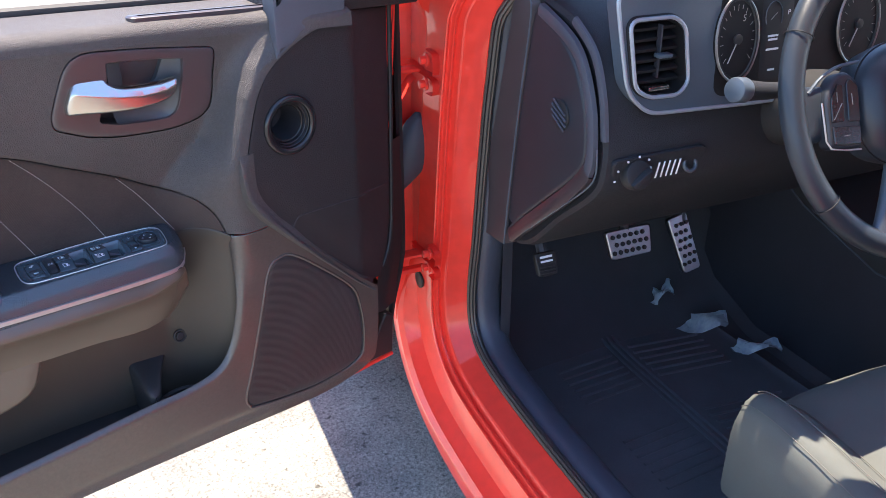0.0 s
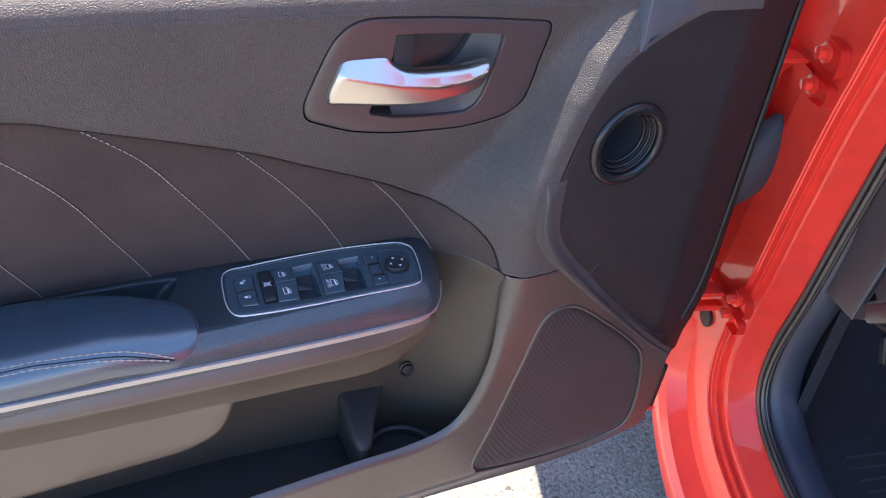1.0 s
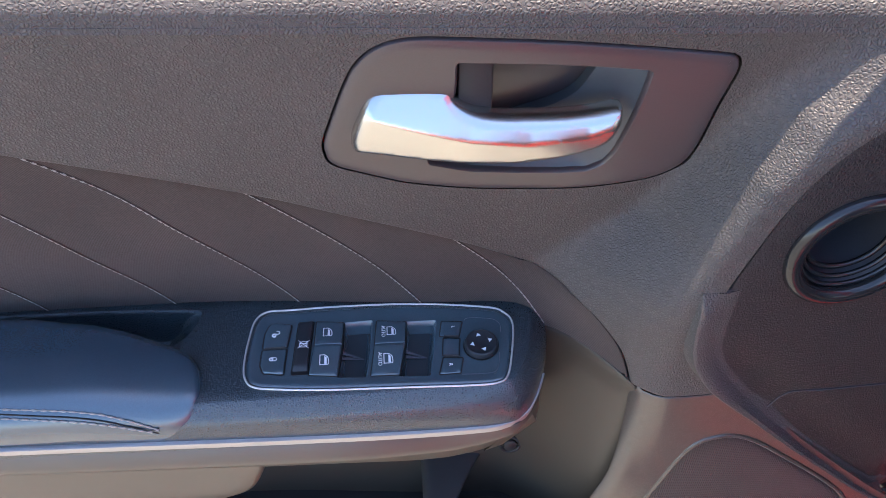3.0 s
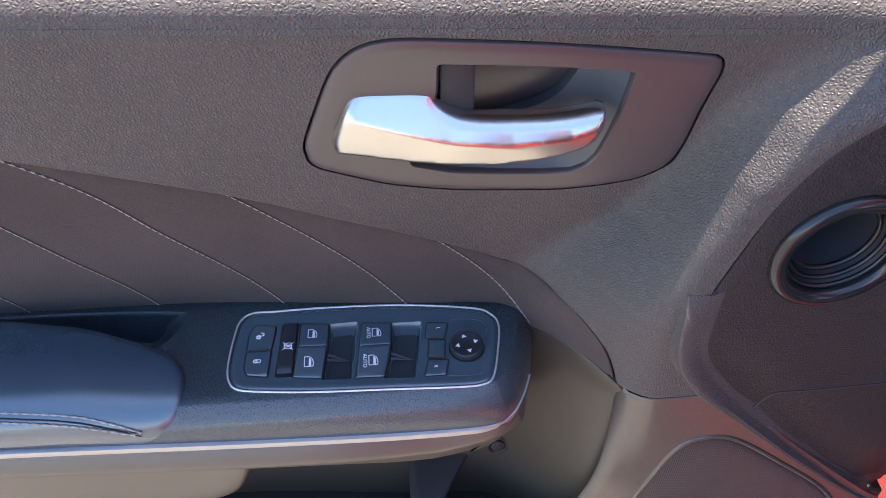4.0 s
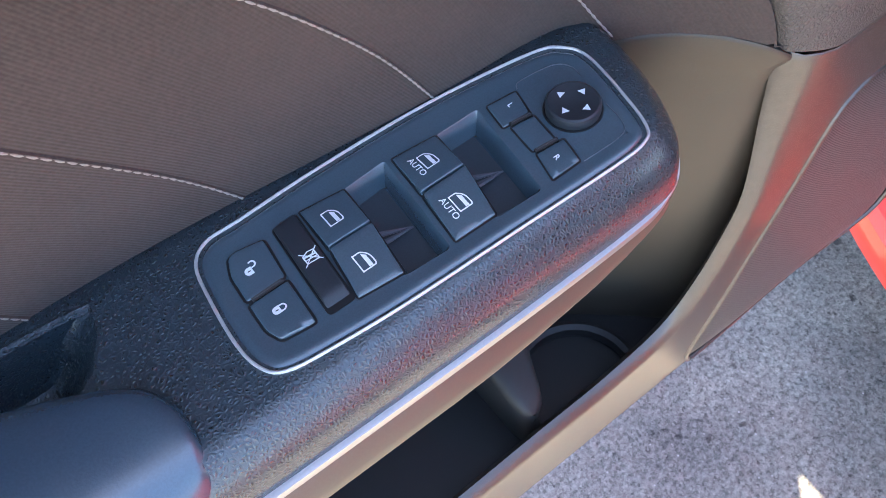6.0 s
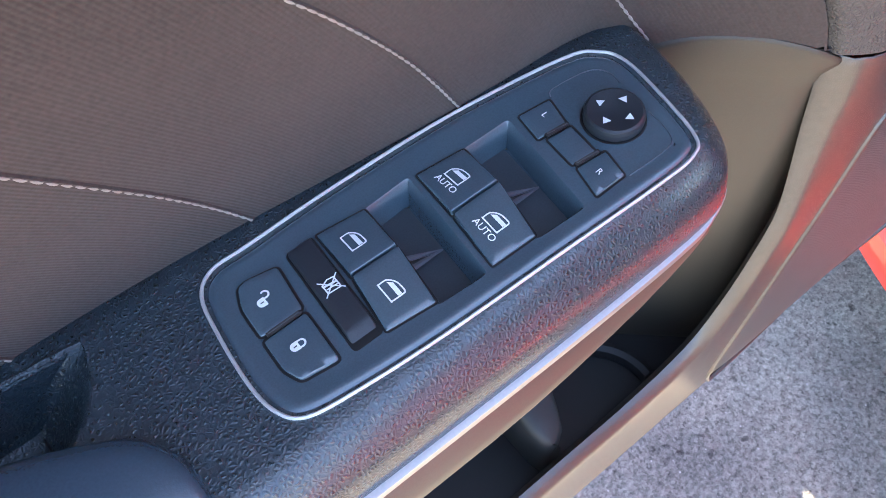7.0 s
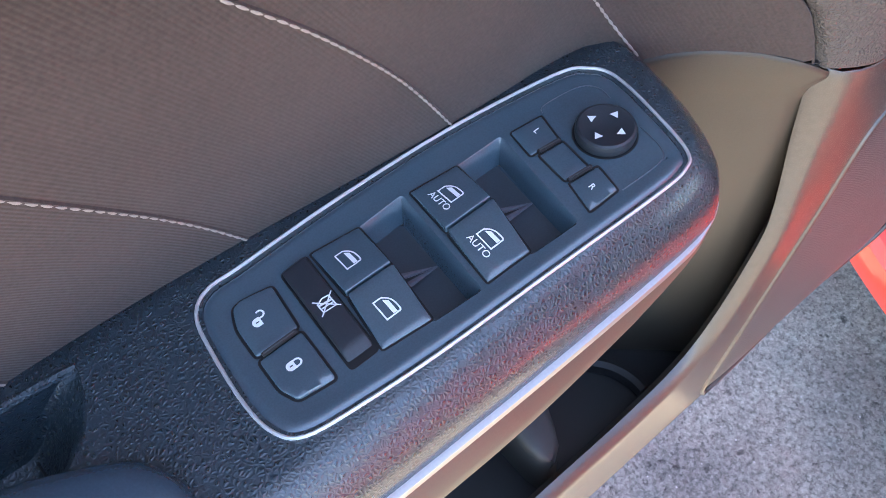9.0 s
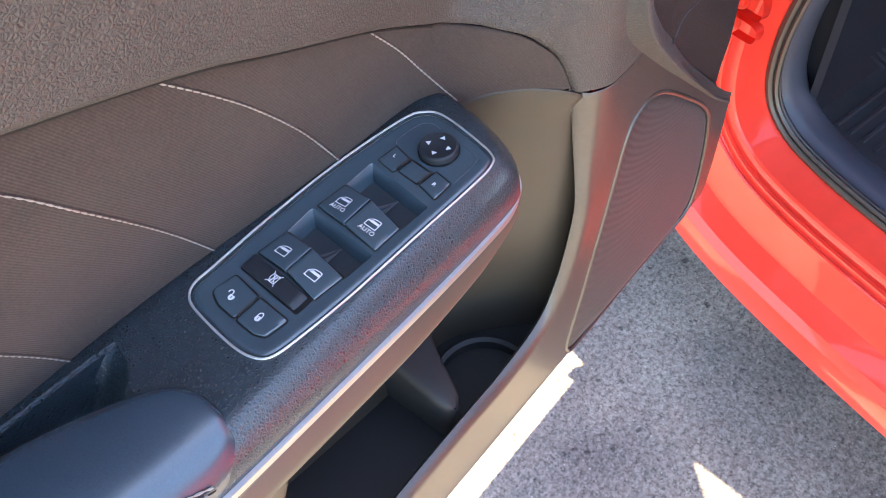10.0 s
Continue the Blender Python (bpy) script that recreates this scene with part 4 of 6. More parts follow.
    # slots between the lock keys and between the mirror keys
    for a, b in (((0.2440, 1.1043), (0.2572, 1.1045)), ((0.3668, 1.1066), (0.3768, 1.1056)), ((0.3654, 1.0898), (0.3760, 1.0889))):
        bm = bmesh.new()
        tube([(a[0], a[1], H + 0.0011), (b[0], b[1], H + 0.0011)], 0.0009, bm, 8, squash=0.9)
        sl = part("key_slot", bm, GAP, sw)
        part("slot_bar", tube([(a[0] + 0.0006, a[1], H + 0.0019), (b[0] - 0.0006, b[1], H + 0.0018)], 0.00038, seg=6), KEYDARK, sl)
    # mirror knob
    kc = Vector((0.3915, 1.0968))
    rows = []
    for r, h in ((0.0110, -0.002), (0.0115, 0.0018), (0.0115, 0.0034), (0.0111, 0.0045), (0.0102, 0.0050), (0.0082, 0.0046), (0.0040, 0.0035), (0.0006, 0.0033)):
        rows.append([(kc.x + r * math.cos(a), kc.y + r * math.sin(a), H + h) for a in np.linspace(0, 2 * math.pi, 48, endpoint=False)])
    bm = loft(rows, closed_rows=True)
    bm.faces.new(list(bm.verts)[-48:])
    knob = part("mirror_knob", bm, KEYDARK, sw, "round black mirror adjuster")
    part("key_gap", disc((kc.x, kc.y, H - 0.0006), (0, 0, 1), 0.0123, 0.0016, seg=48, bevel=0), GAP, knob)
    bm = bmesh.new()
    for k in range(4):
        a = radians(90 * k + 14)
        d, n = Vector((math.cos(a), math.sin(a))), Vector((-math.sin(a), math.cos(a)))
        tri = [kc + d * 0.0082, kc + d * 0.0053 + n * 0.0018, kc + d * 0.0053 - n * 0.0018]
        bm.faces.new([bm.verts.new((q.x, q.y, H + 0.0050)) for q in tri])
    part("arrow_marks", bm, MARK, knob, "four white arrows")
    # outline round the mirror keys
    bm = bmesh.new()
    fr = spline([(0.3815, 1.1200), (0.3850, 1.1225), (0.4010, 1.1205), (0.4065, 1.1150), (0.4060, 1.1080)], 5)
    tube([(q.x, q.y, H + 0.0002) for q in fr], 0.00022, bm, 5)
    fr = spline([(0.4035, 1.0905), (0.4015, 1.0785), (0.3960, 1.0740), (0.3770, 1.0742)], 5)
    tube([(q.x, q.y, H + 0.0002) for q in fr], 0.00022, bm, 5)
    part("engraved_line", bm, GREYTRIM, sw)

    def on(f, lift=0.0003):
        return lambda u, v, w: Vector((u, v, f(u, v) + lift))

    def face_on(bm, pts, f, lift=0.0003):
        bm.faces.new([bm.verts.new((v.x, v.y, f(v.x, v.y) + lift)) for v in pts])

    def car_window(c, f, owner, s=0.0074):
        """Printed pictogram of a car door with its window half shut."""
        bm = bmesh.new()
        P = lambda pts: [Vector((c[0] + s * (v - 0.38), c[1] - s * (u - 0.5))) for u, v in pts]
        out = spline([(0.03, 0.0), (0.0, 0.05), (0.0, 0.38), (0.06, 0.50), (0.24, 0.68), (0.48, 0.78), (0.85, 0.80), (0.97, 0.76), (1.0, 0.66), (1.0, 0.06), (0.96, 0.0), (0.5, 0.0)], 4, True)
        out = P([(q.x, q.y) for q in out])
        stroke(out + out[:1], 0.00055, 0, bm, on(f))
        face_on(bm, P([(0.10, 0.40), (0.30, 0.62), (0.95, 0.62), (0.95, 0.40)]), f)
        part("window_mark", bm, MARK, owner)

    for nm, cs in (("rear_window_switch", ((0.2862, 1.1152), (0.2846, 1.0912))), ("front_window_switch", ((0.3303, 1.1132), (0.3278, 1.0893)))):
        for (ob, f), c in zip(keys[nm], cs):
            car_window(c, f, ob)
            if nm[0] == 'f':
                tx = (c[0] - 0.0055, c[1] - 0.0003)
                slope = math.degrees(math.atan(-0.09 if ob is keys[nm][0][0] else 0.12))
                letters("AUTO", 0.0038, Matrix.Translation((tx[0], tx[1], f(*tx) + 0.0004)) @ pose(0, 0, 0, slope, 0, 0) @ pose(0, 0, 0, 0, 0, -90), MARK, ob)
    for ch, c, ob, f in (("L", (0.3732, 1.1144), k4, f4), ("R", (0.3696, 1.0820), k6, f6)):
        letters(ch, 0.0036, Matrix.Translation((*c, f(*c) + 0.0004)) @ pose(0, 0, 0, 0, 0, -90), MARK, ob)
    # padlocks
    for c, ob, f, opened in (((0.2505, 1.1152), k1, f1, True), ((0.2500, 1.0946), k2, f2, False)):
        bm = bmesh.new()
        P = lambda u, v: Vector((c[0] + v, c[1] - u))
        body = [P(0.0017 * math.cos(a), -0.0014 + 0.0016 * math.sin(a)) for a in np.linspace(math.pi, 2 * math.pi, 9)] + [P(0.0017, 0.0002), P(-0.0017, 0.0002)]
        face_on(bm, body, f)
        sx = -0.0022 if opened else 0.0
        arc = [P(sx + 0.0013 * math.cos(a), 0.0010 + 0.0014 * math.sin(a)) for a in np.linspace(0, math.pi * (1 if not opened else 1.15), 9)]
        arc = [P(sx + 0.0013, 0.0)] + arc + ([P(-0.0013, 0.0)] if not opened else [])
        stroke(arc, 0.00065, 0, bm, on(f))
        part("padlock_mark", bm, MARK, ob)
        part("keyhole", tube([(c[0] - 0.0006, c[1], f(c[0], c[1]) + 0.0003), (c[0] - 0.0018, c[1], f(c[0], c[1]) + 0.0003)], 0.00022, seg=6), GAP, ob)
    # crossed-out window
    bm = bmesh.new()
    c = Vector((0.2702, 1.1050))
    P = lambda pts: [c + Vector((0.0026 * a, 0.0026 * b)) for a, b in pts]
    stroke(P([(-1.0, -0.8), (-1.0, 0.6), (0.0, 1.05), (0.9, 0.9), (0.9, -0.9), (-1.0, -0.8)]), 0.0005, 0, bm, on(f3))
    stroke(P([(-1.5, -1.2), (1.5, 1.2)]), 0.00045, 0, bm, on(f3, 0.0004))
    stroke(P([(-1.3, 1.3), (1.3, -1.3)]), 0.00045, 0, bm, on(f3, 0.0004))
    stroke(P([(-0.8, 0.35), (0.8, 0.15)]), 0.0008, 0, bm, on(f3))
    stroke(P([(-0.8, -0.2), (0.8, -0.3)]), 0.0005, 0, bm, on(f3))
    part("crossed_window_mark", bm, MARK, k3)


def build_shell():
    # painted shell behind the trim
    out = [(-0.22, 0.462), (0.55, 0.456), (0.66, 0.466), (0.72, 0.492), (0.752, 0.535), (0.768, 0.60), (0.790, 0.70), (0.815, 0.82), (0.836, 0.98), (0.845, 1.09), (-0.22, 1.125)]
    shell = part("door_shell", slab(rounded(out, 0.015), [(0.03, -0.068), (0.012, -0.066), (0.0, -0.06), (-0.002, -0.045), (0.0, -0.03), (0.0, -0.004), (0.003, 0)], lambda u, v: -(1.165 - 0.028 * smooth01((u - 0.70) / 0.05)), door_place, 0.03), PAINT, door, "red painted door shell")
    skin = [(-0.22, 0.466), (0.60, 0.462), (0.74, 0.480), (0.815, 0.53), (0.835, 0.70), (0.845, 0.95), (0.840, 1.075), (-0.22, 1.10)]
    part("outer_skin", slab(rounded(skin, 0.02), [(0.004, -0.004), (0, 0), (0.002, 0.002)], lambda u, v: -(1.232 + 0.020 * math.sin(math.pi * min(1, max(0, (v - 0.46) / 0.62)))), door_place, 0.04), PAINT, shell, "red outer door skin")
    seal = spline([(0.58, 1.101, 0.474), (0.66, 1.104, 0.478), (0.725, 1.118, 0.515), (0.752, 1.128, 0.575), (0.772, 1.134, 0.66), (0.80, 1.138, 0.80), (0.822, 1.142, 0.95), (0.836, 1.144, 1.08)], 8)
    part("door_seal", tube(seal, 0.007, seg=8), RUBBER, shell, "black rubber door seal")
    # closed front end of the door with its rubber
    rows = []
    for z in np.linspace(0.515, 1.10, 15):
        x0 = 0.846 - 0.034 * smooth01((0.66 - z) / 0.16)
        rows.append([(x0, 1.152, z), (x0 + 0.003, 1.146, z), (x0 + 0.009, 1.146, z), (x0 + 0.012, 1.153, z), (x0 + 0.016, 1.170, z), (x0 + 0.015, 1.235, z), (x0 + 0.006, 1.254, z), (x0 - 0.016, 1.256, z), (x0 - 0.016, 1.239, z), (x0 + 0.012, 1.237, z)])
    part("door_end_rubber", loft(rows), RUBBER, shell, "black rubber strip on the door's front end")
    rows = []
    for z in np.linspace(0.56, 0.865, 9):
        x0 = 0.800 - 0.020 * smooth01((0.70 - z) / 0.14)
        rows.append([(x0 - 0.015, 1.120, z), (x0, 1.118, z), (x0 + 0.02, 1.126, z), (x0 + 0.040, 1.134, z), (x0 + 0.044, 1.145, z)])
    part("hinge_side_rubber", loft(rows), RUBBER, shell, "black rubber cover behind the trim edge")
    part("edge_bead", tube(spline([(0.762, 1.086, 0.67), (0.780, 1.093, 0.70), (0.7915, 1.0985, 0.75), (0.7945, 1.0985, 0.85), (0.7985, 1.0995, 0.95), (0.8005, 1.100, 1.05), (0.8015, 1.100, 1.088)], 6), 0.0034, seg=8), RUBBER, shell, "black bead along the trim edge")
    corner = [(0.729, 0.467), (0.761, 0.506), (0.785, 0.552), (0.803, 0.545), (0.798, 0.468)]
    cs = part("corner_seal", slab(rounded(corner, 0.004), [(0, -0.05), (0, -0.002), (0.002, 0)], lambda u, v: -1.118, door_place, 0.02), RUBBER, shell, "black rubber piece at the door's lower corner")
    part("lower_flange", tube([(corner[0][0] - 0.02, 1.121, corner[0][1] - 0.008), (corner[4][0], 1.121, corner[4][1] - 0.004)], 0.004, seg=8), PAINT, cs, "red painted lower edge")
    # window frame, leaning in towards its top
    fr = spline([(0.85, 1.165, 1.09), (0.77, 1.12, 1.22), (0.58, 1.06, 1.35), (0.30, 1.015, 1.425), (0.0, 1.0, 1.44), (-0.2, 1.0, 1.435)], 8)
    part("window_frame", tube(fr, 0.022, seg=10), RUBBER, shell, "black window frame")
    # Blue-grey instead of charcoal: sky light on the foot, put into its colour.
    foot = [(0.579, 1.052), (0.601, 1.0655), (0.637, 1.081), (0.694, 1.0925), (0.70, 1.130), (0.585, 1.132)]
    part("sail_foot", slab(rounded(foot, 0.004), [(0.002, -0.030), (0, -0.004), (0.0015, -0.001), (0.005, 0)], lambda u, v: -(1.0440 + 0.05 * (u - 0.58) + 0.10 * (v - 1.06)), door_place, 0.01), EDGEGREY, shell, "foot of the mirror corner cover, sky blue in its colour")
    sail = [(0.588, 1.098), (0.640, 1.0905), (0.700, 1.0965), (0.882, 1.088), (0.876, 1.13), (0.70, 1.215), (0.596, 1.130)]
    part("mirror_sail", slab(rounded(sail, 0.012), [(0, -0.085), (0, -0.002), (0.003, 0)], lambda u, v: -(max(1.060, 1.060 + 0.95 * (u - 0.824)) - 0.25 * (v - 1.1)), door_place, 0.02), TRIM_SHADED, shell, "charcoal mirror corner cover")


build_trim()
build_handle()
build_armrest()
build_switches()
build_shell()


# ---- the car: x across it from the sill inwards, y to its front ----
APERTURE = [(-0.62, 1.40), (-0.34, 1.33), (-0.12, 1.22), (0.03, 1.10), (0.075, 0.95), (0.098, 0.80), (0.115, 0.66), (0.132, 0.55), (0.126, 0.475), (0.092, 0.432), (0.03, 0.410), (-0.08, 0.398), (-0.25, 0.392), (-0.6, 0.390), (-1.15, 0.390)]


def aperture_frame():
    p = spline(APERTURE, 9)
    out = []
    for i, q in enumerate(p):
        t = (p[min(i + 1, len(p) - 1)] - p[max(i - 1, 0)]).normalized()
        out.append((q, Vector((-t.y, t.x)), i / (len(p) - 1)))
    return out


def lean(z):
    """How far the body leans in above the waist."""
    return 0.42 * max(0.0, z - 1.06)


def swept(profile, a=0, b=None):
    """Sweeps (outwards, across) points along the door opening."""
    rows = []
    for q, n, k in aperture_frame()[a:b]:
        row = []
        for o, x in profile:
            v = q + n * o
            # the hinge face of the pillar lies deeper than the outer face of the sill
            if o > 0.082 and x < 0.02:
                x = x + (0.021 + 0.10 * (o - 0.08) - x) * smooth01((q.y - 0.47) / 0.12) * (1 - smooth01((q.y - 1.02) / 0.05))
            row.append((x + lean(q.y), v.x, v.y))
        rows.append(row)
    return loft(rows)


car = thing("car", (0.5, 0.0, 0.0), "bright red parked sedan with its front door open", "car", frame_of=CAR)


def build_body():
    body = part("body_side", swept([(-0.006, 0.103), (-0.003, 0.098), (0.000, 0.090), (0.007, 0.068), (0.011, 0.052), (0.0135, 0.0495), (0.0215, 0.0465), (0.0235, 0.0450), (0.0225, 0.0415), (0.0190, 0.0395), (0.0195, 0.0365), (0.0260, 0.0345), (0.0275, 0.0330), (0.0265, 0.0300), (0.0240, 0.0285), (0.0250, 0.0262), (0.034, 0.0255),
                                    (0.048, 0.025), (0.080, 0.020), (0.090, 0.006), (0.096, -0.006), (0.108, -0.014), (0.135, -0.014), (0.165, -0.004), (0.178, 0.008), (0.182, 0.03), (0.182, 0.09)]), PAINT, car, "red painted pillar and sill", angle=20)
    part("door_opening_seal", swept([(-0.012, 0.104), (-0.016, 0.098), (-0.013, 0.091), (-0.007, 0.087), (-0.001, 0.089), (0.001, 0.094), (-0.003, 0.101), (-0.008, 0.105)]), SEALGREY, body, "dark grey rubber opening seal")
    bead = [(c[0].x + c[1].x * -0.0145, c[0].y + c[1].y * -0.0145) for c in aperture_frame()]
    part("seal_bead", tube([(0.0925 + lean(z), y, z) for y, z in bead], 0.0035, seg=6), SEALGREY, body)
    groove = [(c[0].x + c[1].x * -0.0117, c[0].y + c[1].y * -0.0117) for c in aperture_frame()]
    part("seal_groove", tube([(0.0891 + lean(z), y, z) for y, z in groove], 0.0009, seg=5), GAP, body)
    part("hinge_wall", block((-0.015, 0.236, 0.44), (0.09, 0.250, 1.06), 0.004), PAINT, car, "red panel behind the hinges")
    # front wing seen beyond the open door
    rows = []
    for y in np.linspace(0.205, 1.6, 15):
        k = max(0, y - 0.285) / 1.3
        rows.append([(0.06, y + 0.28, 0.22), (0.0, y + 0.28, 0.24), (-0.035, y + 0.24, 0.42), (-0.055 + 0.02 * k, y, 0.62), (-0.055 + 0.03 * k, y, 0.76), (-0.03 + 0.05 * k, y, 0.86 - 0.05 * k), (0.02 + 0.05 * k, y, 0.93 - 0.08 * k), (0.14, y, 0.97 - 0.10 * k), (0.5, y, 1.0 - 0.10 * k), (0.95, y, 1.02 - 0.10 * k), (1.4, y, 1.0 - 0.10 * k), (1.72, y, 0.97 - 0.10 * k), (1.84 - 0.03 * k, y, 0.93 - 0.08 * k), (1.885 - 0.03 * k, y, 0.86 - 0.05 * k)])
    part("front_wing", loft(rows), PAINT, car, "red front wing and bonnet")
    # rear door and quarter
    rows = []
    for y in np.linspace(-0.93, -2.98, 11):
        rows.append([(0.06, y, 0.22), (0.0, y, 0.24), (-0.04, y, 0.55), (-0.055, y, 0.75), (-0.03, y, 0.95), (0.02, y, 1.0 + 0.05 * smooth01((y + 2.9) / 0.6))])
    part("rear_door", loft(rows), PAINT, car, "closed red rear door")
    # far side, closing the cabin
    rows = []
    for y, top in ((-3.0, 0.90), (-2.6, 0.98), (-1.1, 0.95), (0.2, 0.93), (0.3, 0.90), (1.6, 0.84)):
        rows.append([(1.80, y, 0.20), (1.84, y, 0.22), (1.9, y, 0.6), (1.90, y, 0.75), (1.875, y, top), (1.82, y, top + 0.02)])
    part("far_side", loft(rows), PAINT, car, "red far side of the car")
    for y0, y1, z0 in ((-1.10, -0.96, 0.93), (-2.52, -2.22, 0.98), (0.30, -0.30, 0.93)):
        top = y1 - 0.06 if y0 < 0 else y1
        part("far_pillar", loft([[(1.80, y0, z0), (1.80, y1 if y0 < 0 else y0 - 0.08, z0), (1.86, y1 if y0 < 0 else y0 - 0.08, z0), (1.86, y0, z0)], [(1.56, top - 0.10, 1.38), (1.56, top, 1.38), (1.62, top, 1.38), (1.62, top - 0.10, 1.38)]], closed_rows=True, caps=True), PAINT, car)
    # nose with its grille, tail with its boot lid
    rows = []
    for x, d in ((-0.03, 0.0), (0.02, 0.10), (0.20, 0.22), (0.60, 0.29), (0.95, 0.30), (1.30, 0.29), (1.66, 0.22), (1.82, 0.10), (1.86, 0.0)):
        rows.append([(x, 1.58, 0.88), (x, 1.58 + d * 0.6, 0.85), (x, 1.60 + d * 0.9, 0.78), (x, 1.60 + d, 0.64), (x, 1.60 + d, 0.42), (x, 1.58 + d * 0.85, 0.24), (x, 1.56, 0.20)])
    nose = part("nose", loft(rows), PAINT, car, "red nose of the car")
    part("grille", block((0.42, 1.885, 0.50), (1.48, 1.912, 0.70), 0.012), GLOSS, nose, "black radiator grille")
    rows = []
    for y, z, e in ((-2.30, 1.285, 0.30), (-2.45, 1.205, 0.22), (-2.62, 1.095, 0.12), (-2.70, 1.060, 0.05)):
        rows.append([(0.03 + e, y, z - 0.03), (0.10 + e, y, z), (0.95, y, z + 0.03), (1.80 - e, y, z), (1.86 - e, y, z - 0.03)])
    part("rear_window", loft(rows), GLOSS, car, "dark rear window")
    rows = []
    for y, z in ((-2.68, 1.055), (-2.80, 1.040), (-3.00, 1.030), (-3.05, 1.010), (-3.06, 0.90), (-3.07, 0.70), (-3.10, 0.55), (-3.06, 0.28), (-2.95, 0.22)):
        rows.append([(-0.03, y + 0.10, z - 0.05), (0.08, y + 0.02, z - 0.01), (0.95, y, z), (1.82, y + 0.02, z - 0.01), (1.88, y + 0.10, z - 0.05)])
    part("boot_lid", loft(rows), PAINT, car, "red boot lid and tail")
    rows = []
    for y, z, x0 in ((-0.54, 1.39, 0.33), (-0.66, 1.395, 0.30), (-0.85, 1.43, 0.28), (-1.2, 1.45, 0.28), (-1.8, 1.42, 0.29), (-2.3, 1.28, 0.32)):
        e = 0.10 * smooth01((y + 0.70) / 0.16)
        rows.append([(x0 - 0.04, y + e, z - 0.05), (x0, y + e, z), (0.42, y + 0.4 * e, z + 0.012), (0.6, y, z + 0.03), (0.95, y, z + 0.035), (1.3, y, z + 0.03), (1.6, y, z), (1.64, y, z - 0.05), (1.55, y, z - 0.03), (0.95, y, z), (x0 + 0.05, y, z - 0.03)])
    part("roof", loft(rows, closed_rows=True, caps=True), PAINT, car, "red roof")
    # Unseen strip ahead of the roof, shaped to cast the shadow band on the seat.
    rows = []
    for x, front, rear, dz in ((0.336, -0.305, -0.322, -0.03), (0.346, -0.294, -0.365, -0.022), (0.360, -0.282, -0.400, -0.015), (0.40, -0.268, -0.385, -0.010), (0.48, -0.257, -0.376, -0.004), (0.64, -0.247, -0.382, 0.0), (1.0, -0.232, -0.390, 0.008), (1.4, -0.247, -0.405, 0.0), (1.58, -0.265, -0.425, -0.02)):
        rows.append([(x, front, 1.350 + dz), (x, front * 0.5 + rear * 0.5, 1.372 + dz), (x, rear, 1.380 + dz), (x, rear, 1.360 + dz), (x, front * 0.5 + rear * 0.5, 1.350 + dz)])
    part("shade_header", loft(rows, closed_rows=True, caps=True), DARK, car, "unseen header strip that shades the seat")
    part("b_pillar", block((0.0, -1.10, 0.36), (0.15, -0.90, 0.95), 0.02), PAINT, car)
    part("b_pillar", loft([[(0.03, -1.10, 0.9), (0.03, -0.92, 0.9), (0.14, -0.92, 0.9), (0.14, -1.10, 0.9)], [(0.23, -1.16, 1.42), (0.23, -1.02, 1.42), (0.33, -1.02, 1.42), (0.33, -1.16, 1.42)]], closed_rows=True, caps=True), RUBBER, car)
    part("bulkhead", block((0.12, 0.52, 0.2), (1.8, 0.56, 1.0), 0.01), DARK, car)
    part("rear_bench", block((0.15, -2.2, 0.25), (1.75, -1.75, 1.0), 0.06), DARK, car)
    # Added mostly out of view, to keep the sun off the dashboard's end.
    part("pillar_cover", swept([(-0.004, 0.104), (-0.016, 0.120), (-0.020, 0.140), (-0.014, 0.160), (0.006, 0.172), (0.04, 0.176)], 0, 26), DARK, car, "dark pillar cover, added to keep sun off the dash")
    # dark inner sill and kick panel inside the seal
    part("sill_trim", swept([(-0.004, 0.104), (-0.013, 0.112), (-0.016, 0.125), (-0.012, 0.148), (0.0, 0.162), (0.03, 0.172), (0.075, 0.178), (0.12, 0.182)], 18), SILLTRIM, car, "dark blue-black sill trim")
    rows = []
    for y, z in ((-1.15, 0.27), (0.10, 0.27), (0.25, 0.32), (0.36, 0.43), (0.44, 0.60), (0.48, 0.85)):
        rows.append([(0.165, y, z + 0.03), (0.19, y, z), (0.5, y, z - 0.005), (0.78, y, z), (0.84, y, z + 0.06), (0.86, y, z + 0.22)])
    part("footwell", loft(rows), CARPET, car, "black carpeted footwell")
    part("kick_panel", slab(rounded([(0.10, 0.36), (0.46, 0.36), (0.46, 0.86), (0.10, 0.80)], 0.03), [(0, -0.02), (0, 0.0), (0.006, 0.004)], lambda u, v: 0.165 + 0.05 * smooth01((u - 0.1) / 0.3), lambda u, v, w: Vector((w, u, v)), 0.03), DARK, car)
    for i in range(9):
        part("kick_rib", tube([(0.174 + i * 0.003, 0.145 + i * 0.009, 0.42), (0.174 + i * 0.003, 0.140 + i * 0.009, 0.60)], 0.0022, seg=6), DARK, car)


